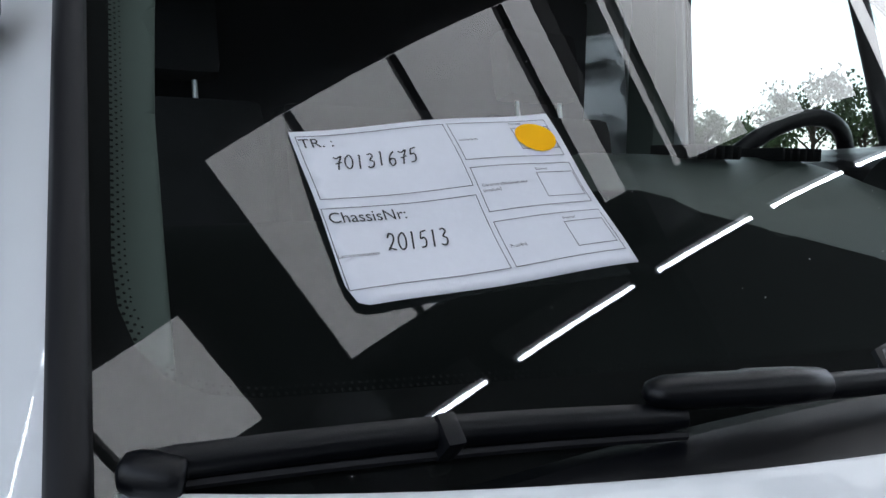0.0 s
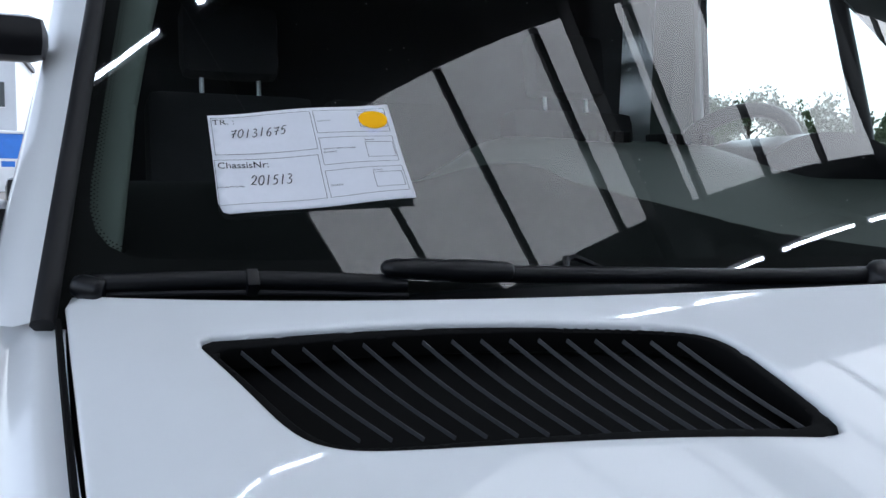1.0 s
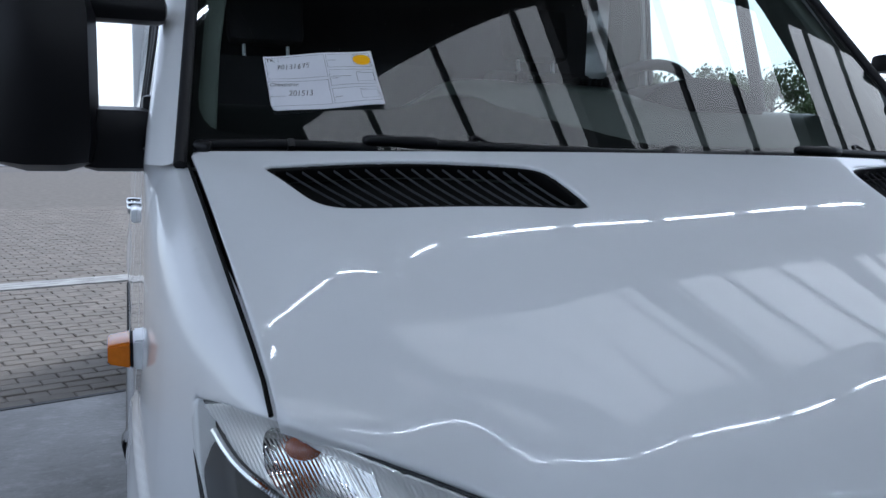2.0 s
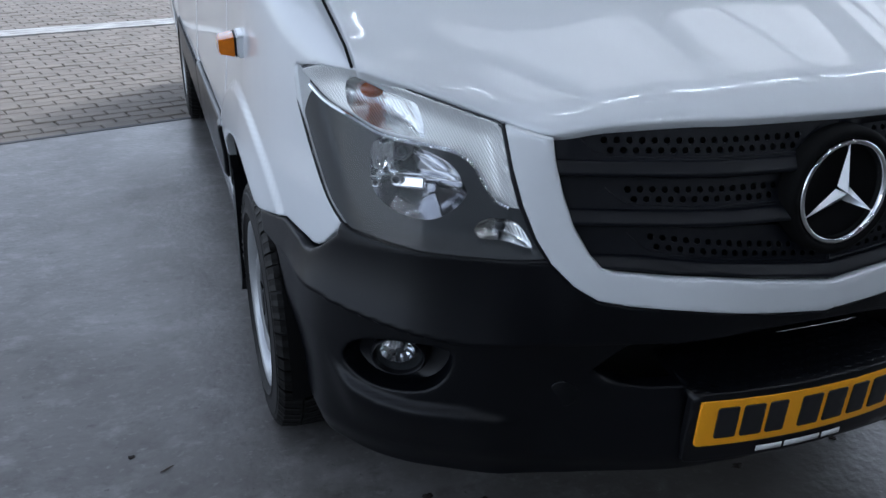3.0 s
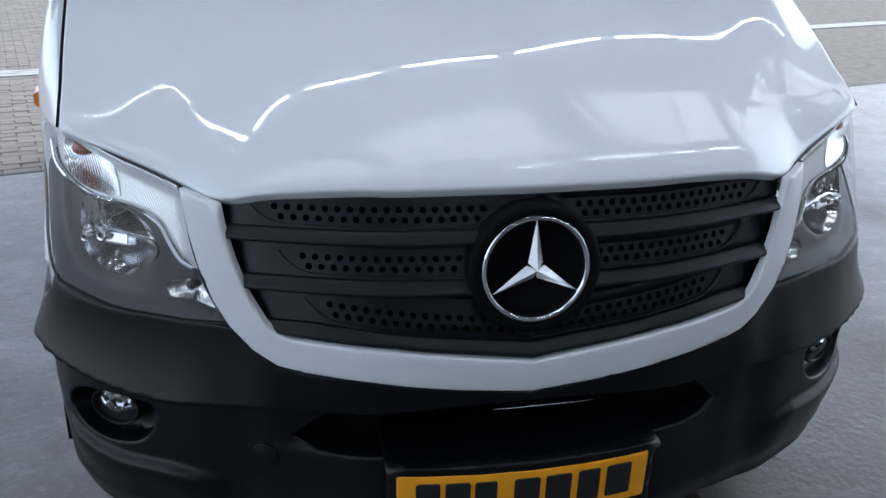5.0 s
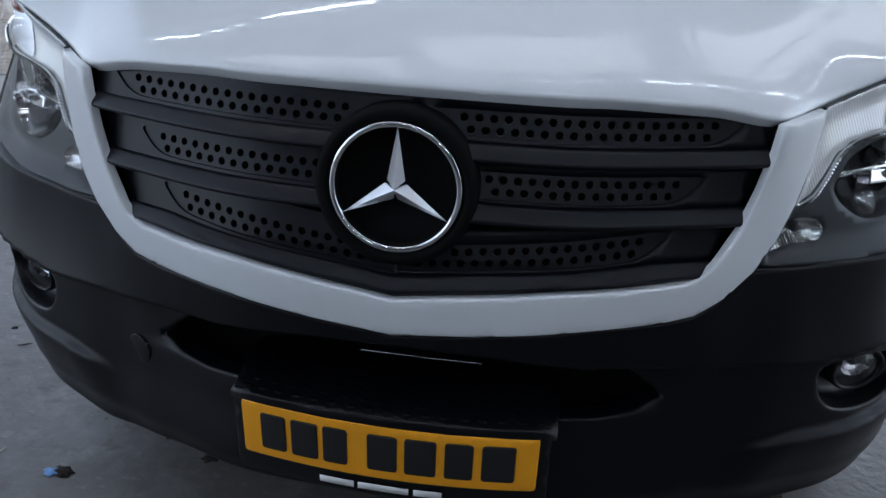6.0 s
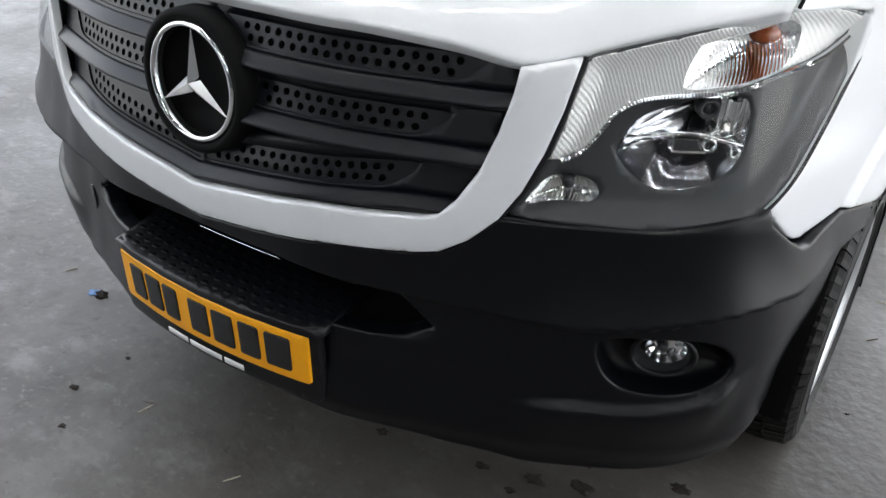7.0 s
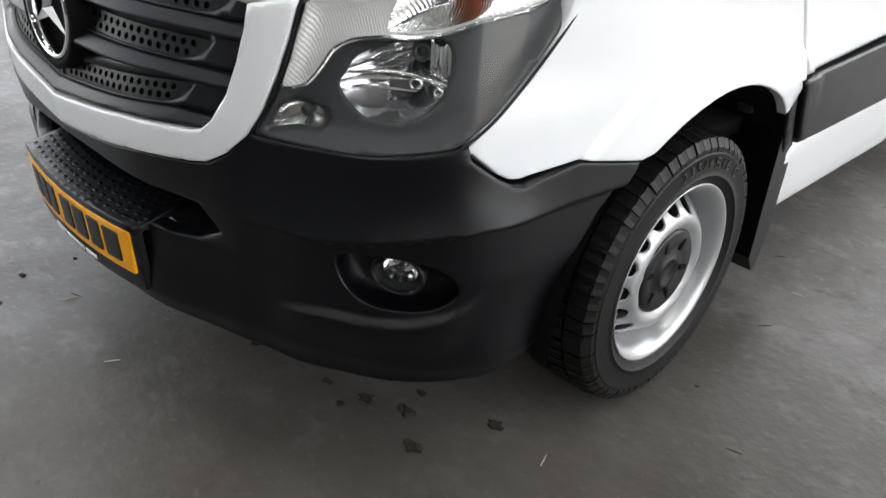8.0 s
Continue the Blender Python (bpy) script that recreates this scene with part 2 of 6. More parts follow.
def box(bm, lo, hi, m=None, bevel=0.0):
    vs = [bm.verts.new((x, y, z)) for x in (lo[0], hi[0]) for y in (lo[1], hi[1]) for z in (lo[2], hi[2])]
    fs = [bm.faces.new([vs[i] for i in q]) for q in ((0, 1, 3, 2), (4, 6, 7, 5), (0, 4, 5, 1), (2, 3, 7, 6), (0, 2, 6, 4), (1, 5, 7, 3))]
    if bevel:
        es = list({e for f in fs for e in f.edges})
        r = bmesh.ops.bevel(bm, geom=es, offset=bevel, segments=2, affect="EDGES", profile=0.6)
        vs = list({v for f in r["faces"] for v in f.verts} | {v for v in vs if v.is_valid})
    if m is not None:
        for v in vs:
            v.co = m @ v.co
    return vs


def boxes(*items, m=None, bevel=0.0):
    bm = bmesh.new()
    for lo, hi in items:
        box(bm, lo, hi, m, bevel)
    return bm


def ring_sweep(bm, path, radius, sides=8, closed=False, squash=1.0):
    """A tube along a path of points; radius may be a number or one per point."""
    path = [Vector(p) for p in path]
    n = len(path)
    rings = []
    for i, p in enumerate(path):
        a = path[(i - 1) % n] if closed or i else path[i]
        b = path[(i + 1) % n] if closed or i < n - 1 else path[i]
        d = (b - a).normalized()
        side = d.cross(Vector((0, 0, 1)))
        side = side.normalized() if side.length > 1e-4 else Vector((1, 0, 0))
        up = side.cross(d)
        r = radius[i] if isinstance(radius, (list, tuple)) else radius
        rings.append([bm.verts.new(p + r * (math.cos(k * math.tau / sides) * side + squash * math.sin(k * math.tau / sides) * up)) for k in range(sides)])
    for i in range(n if closed else n - 1):
        a, b = rings[i], rings[(i + 1) % n]
        for k in range(sides):
            bm.faces.new((a[k], a[(k + 1) % sides], b[(k + 1) % sides], b[k]))
    if not closed:
        bm.faces.new(rings[0][::-1])
        bm.faces.new(rings[-1])
    bmesh.ops.recalc_face_normals(bm, faces=bm.faces[:])
    return bm


def lathe(bm, profile, m, steps=48):
    """Turns a profile of (radius, height) about the local z axis."""
    rings = []
    for r, h in profile:
        if r < 1e-6:
            rings.append([bm.verts.new(m @ Vector((0, 0, h)))])
        else:
            rings.append([bm.verts.new(m @ Vector((r * math.cos(k * math.tau / steps), r * math.sin(k * math.tau / steps), h))) for k in range(steps)])
    for a, b in zip(rings, rings[1:]):
        for k in range(steps):
            q = [a[k % len(a)], a[(k + 1) % len(a)], b[(k + 1) % len(b)], b[k % len(b)]]
            q = list(dict.fromkeys(q))
            if len(q) > 2:
                bm.faces.new(q)
    return bm


def smooth_loop(points, per=6, closed=True):
    """A rounded curve through control points."""
    n = len(points)
    out = []
    for i in range(n if closed else n - 1):
        p = [Vector(points[(i + k) % n] if closed else points[min(max(i + k, 0), n - 1)]) for k in (-1, 0, 1, 2)]
        for j in range(per):
            u = j / per
            out.append(0.5 * (2 * p[1] + (p[2] - p[0]) * u + (2 * p[0] - 5 * p[1] + 4 * p[2] - p[3]) * u * u + (3 * p[1] - p[0] - 3 * p[2] + p[3]) * u ** 3))
    if not closed:
        out.append(Vector(points[-1]))
    return [tuple(q) for q in out]


def round_corners(points, radius, per=4):
    """A polygon with its corners rounded; radius may be one per corner."""
    n, out = len(points), []
    for i in range(n):
        a, b, c = Vector(points[i - 1]), Vector(points[i]), Vector(points[(i + 1) % n])
        r = radius[i] if isinstance(radius, (list, tuple)) else radius
        if r <= 0:
            out.append(tuple(b))
            continue
        da, dc = (a - b), (c - b)
        ra, rc = min(r, 0.45 * da.length), min(r, 0.45 * dc.length)
        p, q = b + da.normalized() * ra, b + dc.normalized() * rc
        for k in range(per + 1):
            u = k / per
            out.append(tuple((1 - u) ** 2 * p + 2 * u * (1 - u) * b + u * u * q))
    return out


def even(loop, step):
    """A closed loop with points at even steps along it."""
    p = np.array(list(loop) + [loop[0]])
    run = np.concatenate([[0], np.cumsum(np.linalg.norm(np.diff(p, axis=0), axis=1))])
    at = np.linspace(0, run[-1], max(8, int(run[-1] / step)) + 1)[:-1]
    return [(float(np.interp(a, run, p[:, 0])), float(np.interp(a, run, p[:, 1]))) for a in at]


def inside(pts, loop):
    """Which of the points lie inside a closed loop."""
    x, y = pts[:, 0][:, None], pts[:, 1][:, None]
    a = np.array(loop)
    b = np.roll(a, -1, axis=0)
    cross = (a[:, 1] > y) != (b[:, 1] > y)
    with np.errstate(divide="ignore", invalid="ignore"):
        at = a[:, 0] + (y - a[:, 1]) / (b[:, 1] - a[:, 1]) * (b[:, 0] - a[:, 0])
    return (cross & (x < at)).sum(axis=1) % 2 == 1


def gap_to(pts, loops):
    """The distance of each point to the nearest edge of the loops."""
    best = np.full(len(pts), 9.0)
    for loop in loops:
        a = np.array(loop)
        b = np.roll(a, -1, axis=0)
        d = b - a
        dd = np.maximum((d * d).sum(-1), 1e-12)
        for k in range(0, len(pts), 2000):
            p = pts[k:k + 2000]
            t = ((p[:, None, :] - a) * d).sum(-1) / dd
            q = a + np.clip(t, 0, 1)[..., None] * d
            best[k:k + 2000] = np.minimum(best[k:k + 2000], np.sqrt(((p[:, None, :] - q) ** 2).sum(-1)).min(axis=1))
    return best


def spaced(loop, step):
    out = []
    for a, b in zip(loop, loop[1:] + loop[:1]):
        n = max(1, int(math.dist(a, b) / step + 0.5))
        out += [(a[0] + (b[0] - a[0]) * k / n, a[1] + (b[1] - a[1]) * k / n) for k in range(n)]
    return [p for i, p in enumerate(out) if math.dist(p, out[i - 1]) > 1e-5]


def sheet(loops, step, place, edge=0.0, skirt=0.0, bands=()):
    """A curved panel: fills the first loop, less the others, with a fine net and lays it out by place(a, b, lift).
    edge: the radius of its rounded rim; skirt: how deep the rim turns in; bands: further rows of points along the rim."""
    from mathutils import geometry
    loops = [spaced(l, step) for l in loops]
    pts, edges, rims = [], [], []
    for l in loops:
        s = len(pts)
        pts += l
        rims.append(list(range(s, s + len(l))))
        edges += [(s + i, s + (i + 1) % len(l)) for i in range(len(l))]
    lo, hi = np.min(loops[0], axis=0), np.max(loops[0], axis=0)
    gx, gy = np.meshgrid(np.arange(lo[0] + step / 2, hi[0], step), np.arange(lo[1] + step / 2, hi[1], step * 0.87))
    gx = gx + (np.arange(gx.shape[0]) % 2)[:, None] * step / 2
    cand = np.stack([gx.ravel(), gy.ravel()], 1)
    if edge:
        extra = []
        for l in loops:
            a = np.array(l)
            t = np.roll(a, -1, axis=0) - np.roll(a, 1, axis=0)
            nrm = np.stack([-t[:, 1], t[:, 0]], 1) / np.maximum(np.linalg.norm(t, axis=1), 1e-9)[:, None]
            for far in [edge * 0.12, edge * 0.45, edge] + list(bands):
                for sg in (-1, 1):
                    row = a + sg * nrm * far
                    extra.append(row[gap_to(row, loops) > far * 0.92])
        extra = np.concatenate(extra)
        cand = cand[gap_to(cand, loops) > max([edge * 1.3] + [b * 1.2 for b in bands])]
        cand = np.concatenate([cand, extra])
    ok = inside(cand, loops[0])
    for l in loops[1:]:
        ok &= ~inside(cand, l)
    cand = cand[ok]
    cand = cand[gap_to(cand, loops) > (edge * 0.1 if edge else step * 0.3)]
    nb = len(pts)
    allp = [Vector(p) for p in pts] + [Vector(p) for p in cand]
    vs, _, tris, ov, _, _ = geometry.delaunay_2d_cdt(allp, edges, [], 0, 1e-6)
    va = np.array([tuple(v) for v in vs])
    cen = np.array([va[list(t)].mean(axis=0) for t in tris])
    keep = inside(cen, loops[0])
    for l in loops[1:]:
        keep &= ~inside(cen, l)
    g = gap_to(va, loops)
    bm = bmesh.new()
    made = []
    for (a, b), d in zip(va, g):
        lift = 0.0
        if edge and d < edge:
            u = 1 - d / edge
            lift = -edge * (1 - math.sqrt(max(0.0, 1 - u * u)))
        made.append(bm.verts.new(place(a, b, lift)))
    for t, k in zip(tris, keep):
        if k:
            p = [va[i] for i in t]
            if (p[1][0] - p[0][0]) * (p[2][1] - p[0][1]) - (p[1][1] - p[0][1]) * (p[2][0] - p[0][0]) < 0:
                t = t[::-1]
            bm.faces.new([made[i] for i in t])
    if skirt:
        low = {}
        index_of = {v: i for i, v in enumerate(made)}
        for e in [e for e in bm.edges if len(e.link_faces) == 1]:
            lp = e.link_loops[0]
            a, b = lp.vert, lp.link_loop_next.vert
            for v in (a, b):
                if v not in low:
                    i = index_of[v]
                    low[v] = bm.verts.new(place(va[i][0], va[i][1], -edge - skirt))
            bm.faces.new((b, a, low[a], low[b]))
    for v in [v for v in bm.verts if not v.link_faces]:
        bm.verts.remove(v)
    return bm


def grid_pane(place, across, up):
    """An even net of quads laid out by place(a, b) with a and b from 0 to 1."""
    bm = bmesh.new()
    rows = [[bm.verts.new(place(i / across, j / up)) for i in range(across + 1)] for j in range(up + 1)]
    for r1, r2 in zip(rows, rows[1:]):
        for k in range(across):
            bm.faces.new((r1[k], r1[k + 1], r2[k + 1], r2[k]))
    return bm


def piecewise(table):
    xs, ys = zip(*table)
    return lambda v: float(np.interp(v, xs, ys))


def ease(v):
    v = min(1.0, max(0.0, v))
    return v * v * (3 - 2 * v)


# ---------- setting ----------
HALL = math.radians(16)
U, V = Vector((math.cos(HALL), math.sin(HALL), 0)), Vector((-math.sin(HALL), math.cos(HALL), 0))
HALL_M = Matrix.Rotation(HALL, 4, "Z")
EDGE_V = 4.29
ROOF_Z = 4.7


def hall_box(name, lo, hi, mat, label, category, kind="structure"):
    return solo(name, boxes((lo, hi), m=HALL_M), mat, label, category, kind, smooth=False)


def ground_sheet():
    bm = bmesh.new()
    rings = [[bm.verts.new((r * math.cos(k * math.tau / 48), r * math.sin(k * math.tau / 48) + 5, -0.05)) for k in range(48)] for r in (3, 20, 80, 400, 2500)]
    bm.faces.new(rings[0])
    for a, b in zip(rings, rings[1:]):
        for k in range(48):
            bm.faces.new((a[k], b[k], b[(k + 1) % 48], a[(k + 1) % 48]))
    solo("ground", bm, ASPHALT, "grey paved yard reaching to the horizon", "ground", "structure", smooth=False)


ground_sheet()
floor = hall_box("floor", (-20, -15, -0.2), (14, EDGE_V, 0.0), CONCRETE, "worn grey concrete floor of the hall with stains", "floor")
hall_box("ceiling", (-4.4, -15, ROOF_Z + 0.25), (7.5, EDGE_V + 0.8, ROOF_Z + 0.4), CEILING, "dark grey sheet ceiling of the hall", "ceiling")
hall_box("wall_back", (-20, -15.3, -0.2), (14, -15, ROOF_Z + 0.4), WALL, "grey sheet wall at the back of the hall", "wall")
hall_box("wall_left", (-4.7, -15, -0.2), (-4.4, -3.5, ROOF_Z + 0.4), WALL, "grey sheet side wall of the hall", "wall")
hall_box("wall_right", (7.5, -15, -0.2), (7.8, -4.5, ROOF_Z + 0.4), WALL, "grey sheet side wall of the hall", "wall")
hall_box("trim", (-4.4, EDGE_V + 0.5, ROOF_Z - 0.2), (7.5, EDGE_V + 0.8, ROOF_Z + 0.25), STEEL_BEAM, "dark steel beam over the open front of the hall", "beam")

BAYS = [(-3.4, -0.90, 0.62, (-2.4, -1.6)), (-0.32, 1.78, 1.13, (0.13, 0.78, 1.51)), (2.14, 4.60, 1.13, (2.30, 3.03, 3.76)), (5.0, 7.3, 1.13, (5.5, 6.25))]
SKEW = Matrix.Identity(4)
SKEW[0][1], SKEW[0][3] = -0.2, 0.09
ROOF_M = HALL_M @ SKEW
for u0, u1, wide, bars in BAYS:
    v0 = -0.10
    light = thing("rooflight", U * (u0 + u1) / 2 + V * (v0 + wide / 2) + Vector((0, 0, ROOF_Z + 0.2)), "translucent daylight panel in the hall ceiling", "skylight", "rooflights", "structure")
    part("panel", boxes(((u0, v0, ROOF_Z + 0.19), (u1, v0 + wide, ROOF_Z + 0.22)), m=ROOF_M), ROOFLIGHT, light, smooth=False)
    for q in bars:
        part("glazing_bar", boxes(((q, v0, ROOF_Z + 0.12), (q + 0.045, v0 + wide, ROOF_Z + 0.185)), m=ROOF_M), STEEL_BEAM, light, smooth=False)
    solo("trim", boxes(((u0 - 0.345, -12, ROOF_Z + 0.02), (u0 - 0.005, EDGE_V + 0.3, ROOF_Z + 0.24)), m=ROOF_M), STEEL_BEAM, "dark steel roof beam", "beam", "structure", smooth=False)
for v0 in (-9.35, -7.13, -4.91, -2.69, -0.47, 1.75):
    for k in range(-4, 5):
        u0 = 1.07 + 1.13 * k
        lamp = thing("tube_lamp", U * u0 + V * v0 + Vector((0, 0, ROOF_Z - 0.1)), "lit white tube lamp under the hall ceiling", "lamp", "tube lamps")
        part("tray", boxes(((u0 - 0.47, v0 - 0.025, ROOF_Z - 0.06), (u0 + 0.47, v0 + 0.025, ROOF_Z + 0.25)), m=HALL_M), STEEL_BEAM, lamp, smooth=False)
        bm = bmesh.new()
        ring_sweep(bm, [U * (u0 + q) + V * v0 + Vector((0, 0, ROOF_Z - 0.08)) for q in (-0.45, 0, 0.45)], 0.011, 8)
        part("tube", bm, TUBE, lamp)

# ---------- the van's shape ----------
LEVELS = {
    0.25: [(0, .0), (.25, .018), (.45, .08), (.54, .118), (.64, .155), (.78, .23), (.875, .33), (.93, .46), (.965, .71)],
    0.55: [(0, .005), (.25, .02), (.45, .08), (.54, .118), (.64, .155), (.78, .22), (.88, .31), (.94, .45), (.98, .71)],
    0.78: [(0, 0), (.25, .018), (.45, .08), (.54, .12), (.64, .16), (.78, .225), (.88, .315), (.925, .45), (.972, .706)],
    1.05: [(0, .045), (.25, .06), (.45, .11), (.545, .145), (.64, .225), (.76, .295), (.845, .375), (.9, .52), (.95, .73)],
    1.15: [(0, .095), (.25, .11), (.45, .16), (.545, .195), (.64, .275), (.76, .345), (.845, .425), (.9, .57), (.95, .78)],
}
LEVEL_Z = sorted(LEVELS)
TT = np.linspace(0, 8, 401)


def spline(points):
    p = np.array(points, float)
    n = len(p)
    i = np.clip(np.floor(TT).astype(int), 0, n - 2)
    u = (TT - i)[:, None]
    ext = np.concatenate([[2 * p[0] - p[1]], p, [2 * p[-1] - p[-2]]])
    p0, p1, p2, p3 = ext[i], ext[i + 1], ext[i + 2], ext[i + 3]
    return 0.5 * (2 * p1 + (p2 - p0) * u + (2 * p0 - 5 * p1 + 4 * p2 - p3) * u ** 2 + (3 * p1 - p0 - 3 * p2 + p3) * u ** 3)


CURVES = np.array([spline(LEVELS[z]) for z in LEVEL_Z])
ARC = np.concatenate([[0], np.cumsum(np.linalg.norm(np.diff(CURVES[2], axis=0), axis=1))])


def curve_at(z):
    z = min(max(z, LEVEL_Z[0]), LEVEL_Z[-1])
    k = max(i for i in range(len(LEVEL_Z) - 1) if LEVEL_Z[i] <= z)
    w = (z - LEVEL_Z[k]) / (LEVEL_Z[k + 1] - LEVEL_Z[k])
    return CURVES[k] * (1 - w) + CURVES[k + 1] * w


def nose(s, z, lift=0.0):
    """The point of the van's nose at arc s from its middle and height z."""
    c = curve_at(z)
    a = abs(s)
    x, y = np.interp(a, ARC, c[:, 0]), np.interp(a, ARC, c[:, 1])
    x2, y2 = np.interp(a + 0.01, ARC, c[:, 0]), np.interp(a + 0.01, ARC, c[:, 1])
    x1, y1 = np.interp(max(a - 0.01, 0), ARC, c[:, 0]), np.interp(max(a - 0.01, 0), ARC, c[:, 1])
    n = Vector((y2 - y1, x1 - x2, 0)).normalized()
    if lift:
        x, y = x + n.x * lift, y + n.y * lift
    return Vector((math.copysign(x, s) if s else 0.0, y, z))


def sz(x, z):
    """Arc and height of the nose's point at the given x and height."""
    c = curve_at(z)
    s = float(np.interp(abs(x), c[:, 0], ARC))
    return (math.copysign(s, x) if x else 0.0, z)


def sz_y(y, z):
    c = curve_at(z)
    return (float(np.interp(y, c[:, 1], ARC)), z)


def both(half):
    """A loop that is closed by its mirror image; half runs from the middle outwards and back to it."""
    return half + [(-a, b) for a, b in reversed(half) if abs(a) > 1e-6]


A_SIDE = piecewise([(.2, .92), (.36, .955), (.5, .975), (.72, .985), (.9, .972), (1.05, .962), (1.37, .95), (1.6, .912), (2.0, .865), (2.2, .835), (2.3, .80), (2.36, .74)])
CUT = lambda y: 1.088 + (y - 0.351) * 0.475
AXLE_Y, AXLE_Z, REAR_Y = 0.945, 0.338, 4.195
ARCH_Y, ARCH_Z, ARCH_R = 0.97, 0.32, 0.468


def side_x(y, z, lift=0.0):
    """Half width of the van's side at y and z."""
    x = A_SIDE(z) - 0.28 * max(0.0, 0.93 - y) ** 2
    if y < 1.25:
        top = CUT(y) if y < 0.938 else 1.367 + (y - 0.938)
        x -= (0.03 + 0.03 * ease((y - 0.35) / 0.55) + 0.020 * math.exp(-((y - 0.6) / 0.17) ** 2)) * math.exp(-max(0.0, top - z) / 0.045)
    x -= 0.011 * (1 - ease((y - 0.47) / 0.2)) * ease((z - 0.83) / 0.08)
    for cy in (ARCH_Y, REAR_Y + 0.02):
        d = math.hypot(y - cy, z - ARCH_Z) - ARCH_R
        if z > 0.3:
            x += (0.010 * (1 - ease((d - 0.118) / 0.014)) + 0.004 * (1 - ease(d / 0.10))) * ease((z - 0.60) / 0.15)
    return x + lift


def flank(side):
    return lambda y, z, lift=0.0: Vector((side * side_x(y, z, lift), y, z))


def flank_sheet(loops, side, step, edge, skirt):
    bm = sheet(loops, step, flank(1), edge, skirt)
    return bm if side > 0 else mirrored(bm)


ZF_T = [(0, 1.03), (.3, 1.029), (.46, 1.018), (.53, 1.001), (.56, .998), (.605, 1.013), (.71, 1.05), (.84, 1.087), (.95, 1.112)]
YF_T = [(0, .043), (.25, .062), (.45, .11), (.545, .143), (.575, .17), (.605, .207), (.66, .243), (.71, .272), (.78, .312), (.84, .352), (.95, .43)]
GRID = np.linspace(-1.2, 1.2, 961)


def softened(table, width):
    """A table of x against value, mirrored and smoothed over the given width."""
    xs, ys = zip(*table)
    raw = np.interp(np.abs(GRID), xs, ys)
    k = np.exp(-0.5 * (np.arange(-120, 121) * 0.0025 / width) ** 2)
    return np.convolve(np.pad(raw, 120, mode="edge"), k / k.sum(), "valid")


ZF_N, ZF_W, YF_N, YF_W = softened(ZF_T, .02), softened(ZF_T, .08), softened(YF_T, .02), softened(YF_T, .08)
YF = lambda x: float(np.interp(x, GRID, YF_N))
REAR = lambda x: 0.7146 + 0.1057 * x * x + 0.2125 * x ** 4


SLOPE_W = np.linspace(0, 1, 201)
RISE = np.cumsum(np.interp(SLOPE_W, [0, .03, .12, .38, .65, .9, 1], [1.3, .85, .62, .52, .46, .41, .40]))
RISE = (RISE - RISE[0]) / (RISE[-1] - RISE[0])


def hood_z(x, y):
    x = abs(x)
    yn = float(np.interp(x, GRID, YF_N))
    w0 = (y - yn) / (REAR(x) - yn)
    k = ease((w0 + 0.02) / 0.5)
    yf = yn * (1 - k) + float(np.interp(x, GRID, YF_W)) * k
    zf = float(np.interp(x, GRID, ZF_N)) * (1 - k) + float(np.interp(x, GRID, ZF_W)) * k
    w = max(1e-5, (y - yf) / (REAR(x) - yf) + 0.002)
    zr = 1.3837 - 0.0174 * x * x
    z = zf + (zr - zf) * (float(np.interp(w, SLOPE_W, RISE)) if w < 1 else 1 + 0.65 * (w - 1))
    xc = 0.575 + (y - 0.15) * 0.37
    f = ease((w0 - 0.02) / 0.2) * (1 - ease((w0 - 0.80) / 0.2))
    z += 0.002 * max(0.0, 1 - x / 0.2) * (1 - ease((w0 - 0.2) / 0.5))
    return z + f * (0.0075 * math.exp(-((x - xc) / 0.06) ** 2) - 0.006 * math.exp(-((x - xc - 0.14) / 0.075) ** 2))


def hood_at(x, y, lift=0.0):
    e = 0.004
    n = Vector((-(hood_z(x + e, y) - hood_z(x - e, y)) / (2 * e), -(hood_z(x, y + e) - hood_z(x, y - e)) / (2 * e), 1)).normalized()
    return Vector((x, y, hood_z(x, y))) + n * lift


SCREEN_Y = lambda x, z: 0.82 + 0.145 * x * x + (z - 1.38) * (1.0 - 0.08 * (z - 1.38))


def screen_at(x, z, lift=0.0):
    n = Vector((0.29 * x, -1, 1)).normalized()
    return Vector((x, SCREEN_Y(x, z), z)) + n * lift


SCREEN_X = lambda z: 0.888 - 0.145 * (z - 1.38)
BROWS = [(.536, .772), (.645, .778), (.755, .784), (.83, .799), (.876, .813)]
SURROUND_OUT = [(0, .652), (.13, .664), (.285, .684), (.41, .695), (.455, .704), (.497, .731), (.536, .772), (.562, .818), (.583, .878), (.597, .94), (.607, 1.012)]
SURROUND_IN = [(0, .716), (.14, .733), (.255, .748), (.355, .754), (.43, .76), (.452, .768), (.473, .788), (.502, .84), (.522, .9), (.536, .96), (.541, .997)]

van = thing("van", (0, 2.6, 0), "white delivery van with black bumper parked half in the hall", "van")

